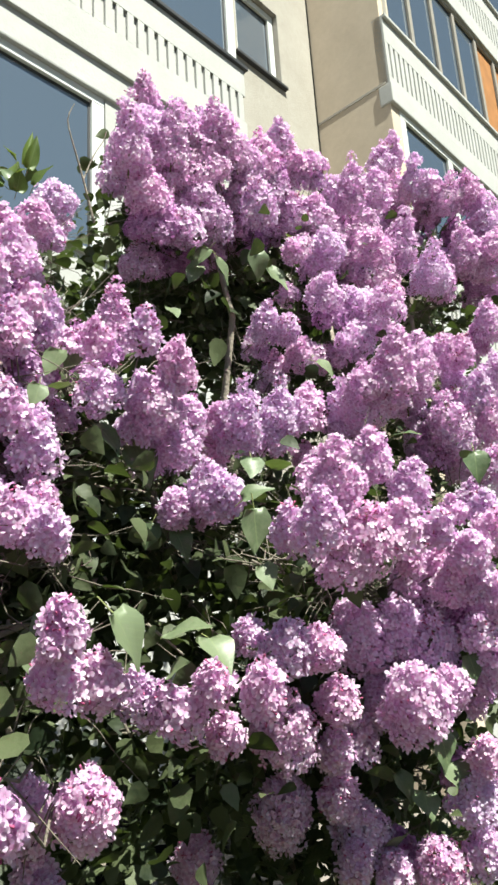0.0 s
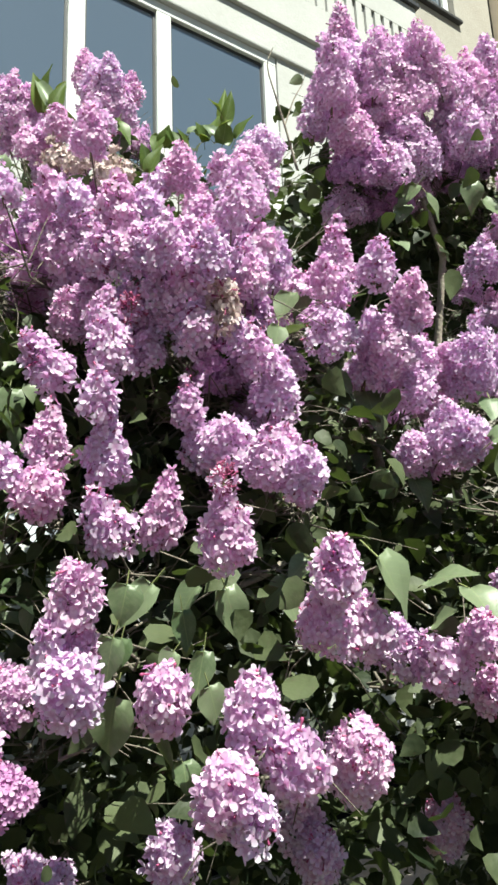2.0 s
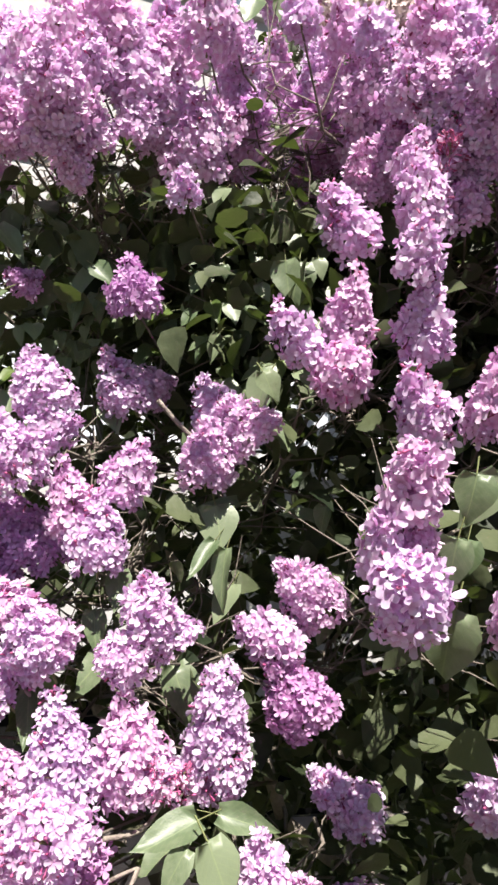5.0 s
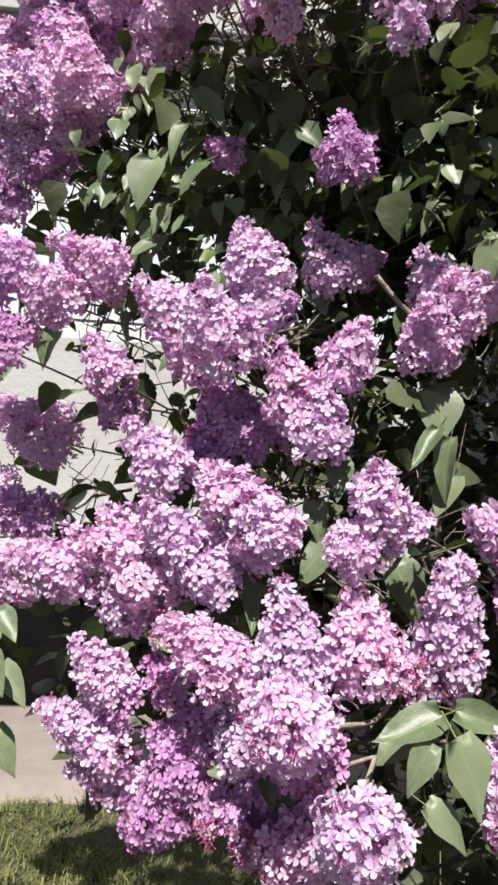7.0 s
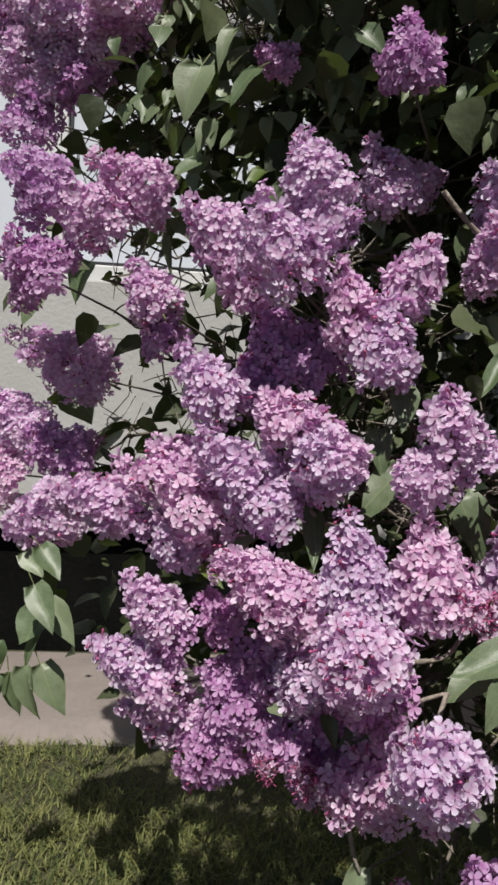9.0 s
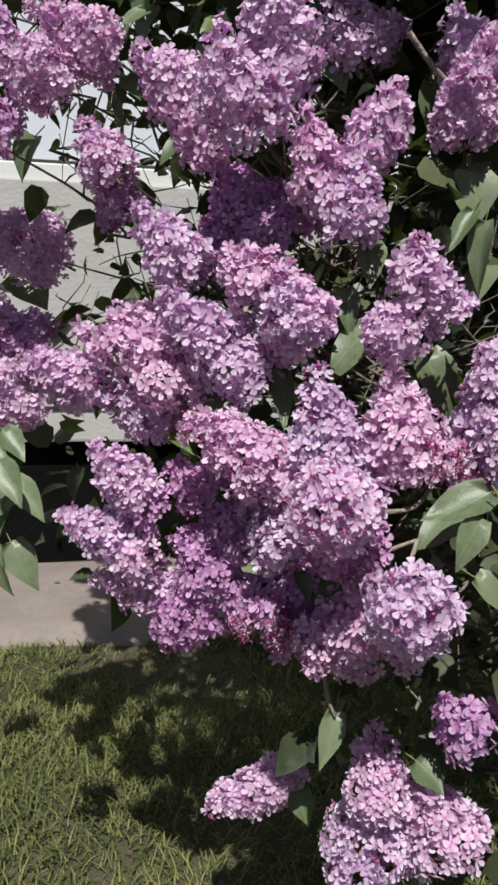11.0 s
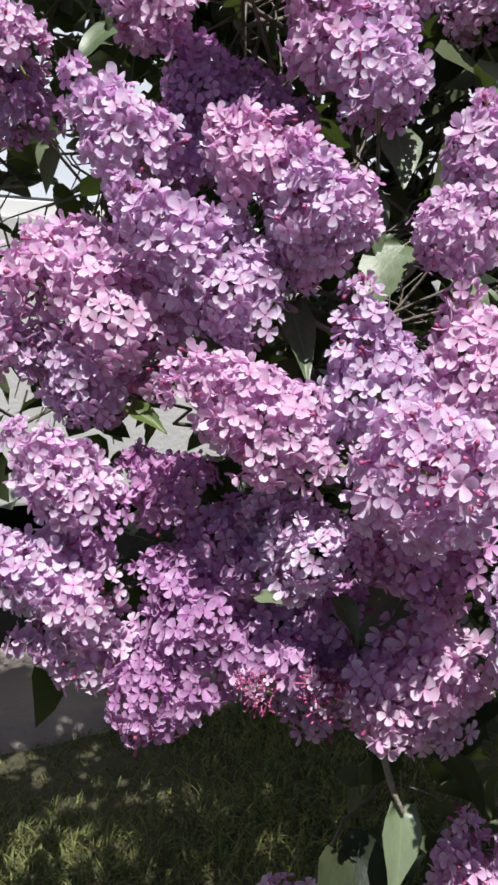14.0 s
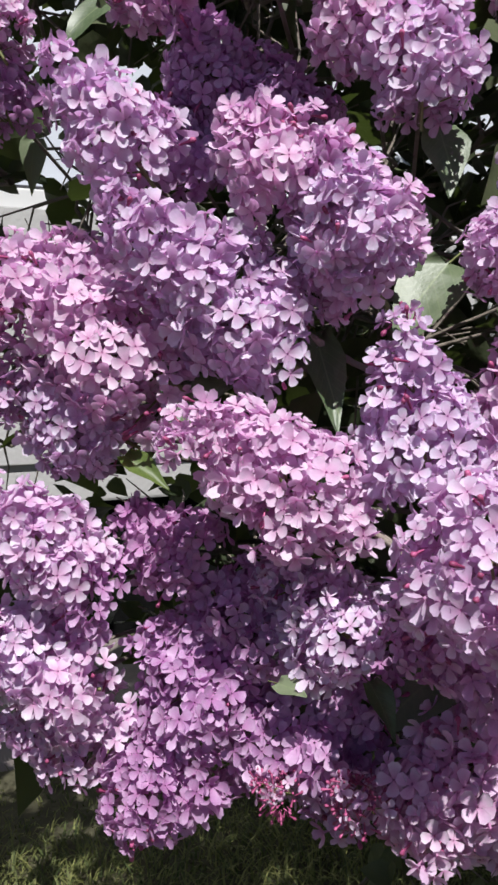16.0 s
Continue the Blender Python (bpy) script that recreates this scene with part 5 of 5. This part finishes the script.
leaf(-1.191, 1.063, 0.352, 0.029, -0.015, -0.039, 0.040)
leaf(-0.985, 1.069, 0.319, -0.017, -0.042, -0.034, 0.050)
leaf(-1.145, 0.975, 0.735, 0.029, -0.012, -0.028, 0.022)
leaf(-1.200, 0.931, 0.741, 0.028, -0.007, -0.002, 0.018)
leaf(-1.515, 0.776, 0.859, 0.056, 0.000, -0.051, 0.040)
leaf(-1.563, 1.036, 1.397, 0.031, -0.018, -0.062, 0.016)
leaf(-1.090, 1.039, 0.742, -0.044, -0.059, -0.029, 0.060)
leaf(-1.053, 0.979, 0.768, 0.013, -0.021, -0.024, 0.021)
leaf(-1.006, 1.019, 0.642, 0.013, -0.022, -0.024, 0.019)
leaf(-0.991, 1.032, 0.502, 0.045, 0.000, -0.021, 0.044)
leaf(-1.446, 1.146, 1.372, -0.020, -0.045, -0.037, 0.034)
leaf(-1.270, 1.194, 1.449, 0.030, -0.017, -0.054, 0.047)
leaf(-1.100, 1.320, 1.427, -0.033, -0.048, -0.014, 0.032)
leaf(-1.039, 1.209, 1.213, -0.011, -0.046, -0.067, 0.030)
leaf(-1.035, 1.261, 1.144, -0.003, -0.040, -0.062, 0.047)
leaf(-1.411, 0.956, 1.608, -0.005, -0.036, -0.073, 0.064)
leaf(-1.351, 1.010, 1.609, -0.020, -0.047, -0.052, 0.038)
leaf(-1.404, 1.013, 1.680, -0.008, -0.037, -0.051, 0.031)
leaf(-1.400, 1.024, 1.738, 0.060, 0.021, -0.078, 0.044)
leaf(-1.279, 1.146, 1.685, -0.012, -0.042, -0.074, 0.040)
leaf(-1.242, 1.102, 1.667, 0.040, 0.007, -0.035, 0.038)
leaf(-1.321, 1.579, 1.711, 0.054, 0.018, -0.034, 0.041)
leaf(-1.548, 1.041, 1.427, 0.028, -0.004, -0.029, 0.030)
leaf(-1.174, 1.384, 1.783, -0.018, -0.046, -0.057, 0.040)
leaf(-1.330, 1.253, 1.626, 0.035, 0.002, -0.038, 0.030)
leaf(-1.309, 1.137, 1.638, 0.012, -0.020, -0.064, 0.031)
leaf(-1.358, 1.109, 1.777, 0.042, 0.007, -0.044, 0.035)
leaf(-1.388, 1.523, 1.707, -0.002, -0.033, -0.065, 0.045)
leaf(-1.493, 1.036, 1.509, -0.010, -0.038, -0.035, 0.036)
leaf(-1.053, 1.226, 1.270, 0.023, -0.005, -0.080, 0.071)
leaf(-1.028, 1.227, 1.201, -0.003, -0.024, -0.096, 0.036)
leaf(-1.040, 1.355, 1.429, 0.058, 0.021, -0.056, 0.068)
leaf(-1.196, 1.539, 1.786, 0.031, 0.000, -0.063, 0.059)
leaf(-0.915, 1.014, 0.874, -0.049, -0.061, -0.038, 0.048)
leaf(-0.886, 0.988, 0.864, 0.040, 0.008, -0.078, 0.058)
leaf(-0.934, 1.084, 0.857, 0.075, 0.032, -0.013, 0.040)
leaf(-0.912, 0.985, 0.851, -0.014, -0.034, -0.053, 0.034)
leaf(-0.909, 0.968, 0.788, 0.053, 0.017, -0.037, 0.037)
leaf(-1.339, 1.450, 1.626, -0.032, -0.048, -0.040, 0.041)
leaf(-1.123, 1.334, 1.509, 0.033, 0.002, -0.065, 0.051)
leaf(-0.934, 1.385, 1.245, -0.043, -0.059, 0.033, 0.046)
leaf(-0.987, 1.367, 1.318, 0.030, -0.003, 0.018, 0.037)
leaf(-0.897, 1.331, 1.088, -0.005, -0.028, -0.024, 0.034)
leaf(-1.541, 0.806, 0.816, 0.004, -0.026, -0.052, 0.061)
leaf(-1.535, 0.812, 0.825, 0.053, 0.017, -0.052, 0.040)
leaf(-1.540, 0.804, 0.781, -0.001, -0.030, -0.048, 0.017)
leaf(-1.528, 0.799, 0.736, 0.043, 0.007, -0.067, 0.049)
leaf(-1.545, 0.783, 0.732, 0.022, -0.012, -0.073, 0.038)
leaf(-1.653, 0.871, 0.879, 0.049, 0.013, -0.048, 0.042)
leaf(-1.718, 0.880, 0.856, 0.049, 0.014, -0.031, 0.038)
leaf(-1.876, 1.108, 1.394, -0.013, -0.043, -0.074, 0.069)
leaf(-1.949, 1.039, 1.319, -0.013, -0.042, -0.050, 0.058)
leaf(-1.777, 1.184, 1.215, 0.055, 0.025, 0.048, 0.069)
leaf(-1.893, 1.077, 1.137, 0.065, 0.026, -0.065, 0.081)
leaf(-1.809, 1.146, 1.061, -0.022, -0.051, -0.070, 0.069)
leaf(-1.987, 1.016, 1.480, 0.060, 0.027, 0.021, 0.052)
leaf(-1.925, 1.122, 1.233, 0.067, 0.035, 0.050, 0.060)
leaf(-1.570, 1.101, 1.231, 0.011, -0.020, -0.051, 0.030)


def upper_leaves():
    """The sunlit leaves under the shrub's top bloom, hanging from its outer twigs."""
    rng = random.Random(44)
    corner, along, down = Vector((-1.704, 1.035, 1.911)), Vector((0.549, 0.415, 0.031)), Vector((0.139, -0.065, -0.468))
    for k in range(330):
        p = corner + along * rng.uniform(0, 1.25) + down * rng.random() + INWARD * rng.uniform(-0.10, 0.08)
        if covers(p):
            continue
        size = rng.uniform(0.026, 0.056)
        d = Vector((rng.uniform(-0.8, 0.8), rng.uniform(-0.5, 0.15), -rng.uniform(0.3, 1.0))).normalized() * size
        leaf(p.x, p.y, p.z, d.x, d.y, d.z, size * rng.uniform(0.6, 0.85), young=rng.random() < 0.12)


# ---- the shrub's inside: leaves, twigs, stems ----


def small_leaf():
    """A lighter heart-shaped leaf, 1 long along +y, for the shrub's inside."""
    v = [(0, 0, 0), (-0.30, 0.08, 0.06), (0.30, 0.08, 0.06), (-0.38, 0.34, 0.09), (0.38, 0.34, 0.09), (0, 0.36, 0.0),
         (-0.24, 0.68, 0.02), (0.24, 0.68, 0.02), (0, 0.70, -0.05), (0, 1.0, -0.16)]
    f = [(0, 5, 3, 1), (0, 2, 4, 5), (5, 8, 6, 3), (5, 4, 7, 8), (8, 9, 6), (8, 7, 9)]
    return np.array(v), f


def companions():
    """Where the shrubs bloom thickest, each shoot carries a second, smaller panicle a little deeper in."""
    rng = random.Random(21)
    for p, d, w in list(HEADS):
        for again in range(rng.choice((1, 1, 2)) if (p.z > 1.60 and p.x > -0.62) or p.x > 0.3 or p.z > 2.02 else 0):
            q = p + INWARD * rng.uniform(0.05, 0.20) + Vector((rng.gauss(0, 0.06), 0, rng.uniform(-0.10, 0.01)))
            e = Vector((rng.uniform(-0.3, 0.3), rng.uniform(-0.7, 0.1), 1)).normalized() * d.length * rng.uniform(0.75, 1.0)
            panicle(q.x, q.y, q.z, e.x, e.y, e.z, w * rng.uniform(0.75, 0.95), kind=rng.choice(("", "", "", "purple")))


companions()


CENTRES = np.array([tuple(p + d * 0.5) for p, d, w in HEADS])
INTO = np.array(INWARD.normalized())


def covers(q):
    """Whether a leaf at q would hide a panicle."""
    rel = np.array(q) - CENTRES
    deep = rel @ INTO
    aside = np.linalg.norm(rel - deep[:, None] * INTO, axis=1)
    return bool(((aside < 0.10) & (deep < 0.03) & (deep > -0.45)).any())


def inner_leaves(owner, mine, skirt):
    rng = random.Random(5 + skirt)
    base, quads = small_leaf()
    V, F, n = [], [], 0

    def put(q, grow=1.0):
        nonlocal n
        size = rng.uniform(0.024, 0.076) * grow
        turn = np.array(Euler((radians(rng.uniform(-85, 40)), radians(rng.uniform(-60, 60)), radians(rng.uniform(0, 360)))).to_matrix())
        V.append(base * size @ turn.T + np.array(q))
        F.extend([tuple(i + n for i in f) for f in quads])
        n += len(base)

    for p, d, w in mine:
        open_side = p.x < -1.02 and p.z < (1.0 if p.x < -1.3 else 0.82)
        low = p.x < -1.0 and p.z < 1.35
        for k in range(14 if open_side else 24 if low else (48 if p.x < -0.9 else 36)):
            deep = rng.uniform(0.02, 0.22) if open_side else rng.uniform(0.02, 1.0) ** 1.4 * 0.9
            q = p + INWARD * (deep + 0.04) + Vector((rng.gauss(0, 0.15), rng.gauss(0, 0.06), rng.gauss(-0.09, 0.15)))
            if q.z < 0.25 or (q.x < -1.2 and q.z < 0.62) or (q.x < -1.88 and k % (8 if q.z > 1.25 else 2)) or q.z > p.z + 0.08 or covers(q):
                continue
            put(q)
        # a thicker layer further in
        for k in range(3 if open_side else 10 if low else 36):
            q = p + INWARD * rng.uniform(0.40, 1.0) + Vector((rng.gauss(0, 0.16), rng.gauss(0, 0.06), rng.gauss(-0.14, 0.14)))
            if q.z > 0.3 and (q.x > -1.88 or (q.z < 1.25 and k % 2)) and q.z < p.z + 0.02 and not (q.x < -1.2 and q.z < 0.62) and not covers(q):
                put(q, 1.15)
    # the low skirt, of the same leaves darkened for shade
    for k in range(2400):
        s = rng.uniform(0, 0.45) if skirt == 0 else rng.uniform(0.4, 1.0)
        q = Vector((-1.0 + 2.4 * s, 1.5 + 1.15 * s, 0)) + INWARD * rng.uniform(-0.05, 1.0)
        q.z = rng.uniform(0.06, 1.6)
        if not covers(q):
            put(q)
    ob = new("foliage", raw("foliage", np.concatenate(V), F, [LEAF_SHADED]))
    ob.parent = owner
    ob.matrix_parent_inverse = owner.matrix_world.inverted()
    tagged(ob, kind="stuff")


upper_leaves()
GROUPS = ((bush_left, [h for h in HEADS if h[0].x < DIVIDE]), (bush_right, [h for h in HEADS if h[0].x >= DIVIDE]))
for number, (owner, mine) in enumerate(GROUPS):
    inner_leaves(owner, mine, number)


def bent(rng, a, b, wobble, n=7, sag=0.0):
    pts = []
    for i in range(n):
        s = i / (n - 1)
        off = Vector((rng.gauss(0, 1), rng.gauss(0, 1), rng.gauss(0, 0.6))) * wobble * math.sin(math.pi * s)
        pts.append(a.lerp(b, s) + off - Vector((0, 0, sag * math.sin(math.pi * s))))
    return pts


def stems(owner, mine, feet, goals):
    rng = random.Random(11)
    ends = []
    for foot, goal in zip(feet, goals):
        V, F = [], []
        pts = bent(rng, Vector(foot), Vector(goal), 0.06, 9)
        tube(V, F, pts, 0.026, 0.010, 7)
        stem = new("stem", raw("stem", V, F, [BARK]))
        stem.parent = owner
        stem.matrix_parent_inverse = owner.matrix_world.inverted()
        ends += pts[3:]
    V, F = [], []
    for p, d, w in mine:
        a = p + d.normalized() * 0.02
        hub = min(ends, key=lambda e: (e - p - INWARD * 0.25).length + rng.uniform(0, 0.25))
        mid = a - d.normalized() * 0.05 + INWARD * 0.13
        reach = hub - mid
        if reach.length > 0.20:
            hub = mid + (reach.normalized() + INWARD * 0.6).normalized() * 0.20
        tube(V, F, [a] + bent(rng, mid, hub, 0.035, 6, 0.02), 0.0018, 0.0042)
        for k in range(9 if p.z > (1.2 if p.x > -0.6 else 0.95) else 2):
            s = mid.lerp(hub, rng.uniform(0, 0.7))
            e = s + INWARD * rng.uniform(0.0, 0.16) + Vector((rng.gauss(0, 0.12), 0, rng.gauss(0.02, 0.10)))
            tube(V, F, bent(rng, s, e, 0.014, 4), 0.0020, 0.0008, 4)
    ob = new("twig_tangle", raw("twig_tangle", V, F, [TWIG]))
    ob.parent = owner
    ob.matrix_parent_inverse = owner.matrix_world.inverted()
    tagged(ob, kind="stuff")


stems(*GROUPS[0], [(-0.75, 1.95, -0.05), (-0.62, 2.05, -0.05), (-0.85, 2.1, -0.05), (-0.7, 2.2, -0.05), (-0.95, 2.0, -0.05)],
      [(-1.5, 1.45, 1.55), (-1.2, 1.4, 0.95), (-0.95, 1.75, 2.0), (-0.6, 1.75, 1.3), (-1.7, 1.4, 1.1)])
stems(*GROUPS[1], [(0.25, 2.6, -0.05), (0.1, 2.7, -0.05), (0.4, 2.75, -0.05), (0.3, 2.9, -0.05), (0.0, 2.5, -0.05)],
      [(-0.4, 2.1, 2.1), (-0.1, 2.5, 2.8), (0.35, 2.75, 2.6), (0.75, 2.95, 2.7), (0.2, 2.15, 1.3)])


# ---- grass ----
def grass():
    rng = random.Random(3)
    V, F = [], []
    for k in range(128000):
        u, kk = rng.uniform(-3.6, 2.2), 3.05 - abs(rng.gauss(0, 1.3))
        if rng.random() < -2.5 - u:
            continue
        thin = noise.noise(Vector((u * 1.6, kk * 1.6, 0))) + 0.25 * noise.noise(Vector((u * 6, kk * 6, 3)))
        if thin < rng.uniform(-0.75, 0.05):
            continue
        p = UX * u + UY * kk
        h = rng.uniform(0.006, 0.034) * (1.1 + thin)
        a = rng.uniform(0, 6.28)
        bend = Vector((math.cos(a), math.sin(a), 0)) * h * rng.uniform(0.6, 2.0)
        side = Vector((-math.sin(a), math.cos(a), 0)) * rng.uniform(0.0012, 0.0026)
        b = len(V)
        root = Vector((p.x, p.y, -0.06))
        V += [root - side, root + side, root + bend * 0.35 + side * 0.8 + Vector((0, 0, h * 0.6)), root + bend * 0.35 - side * 0.8 + Vector((0, 0, h * 0.6)),
              root + bend + Vector((0, 0, h))]
        F += [(b, b + 1, b + 2, b + 3), (b + 3, b + 2, b + 4)]
    ob = new("grass", raw("grass", V, F, [GRASS]))
    tagged(ob, "thin uneven grass on dry soil beside the pavement", "grass", kind="stuff")


grass()
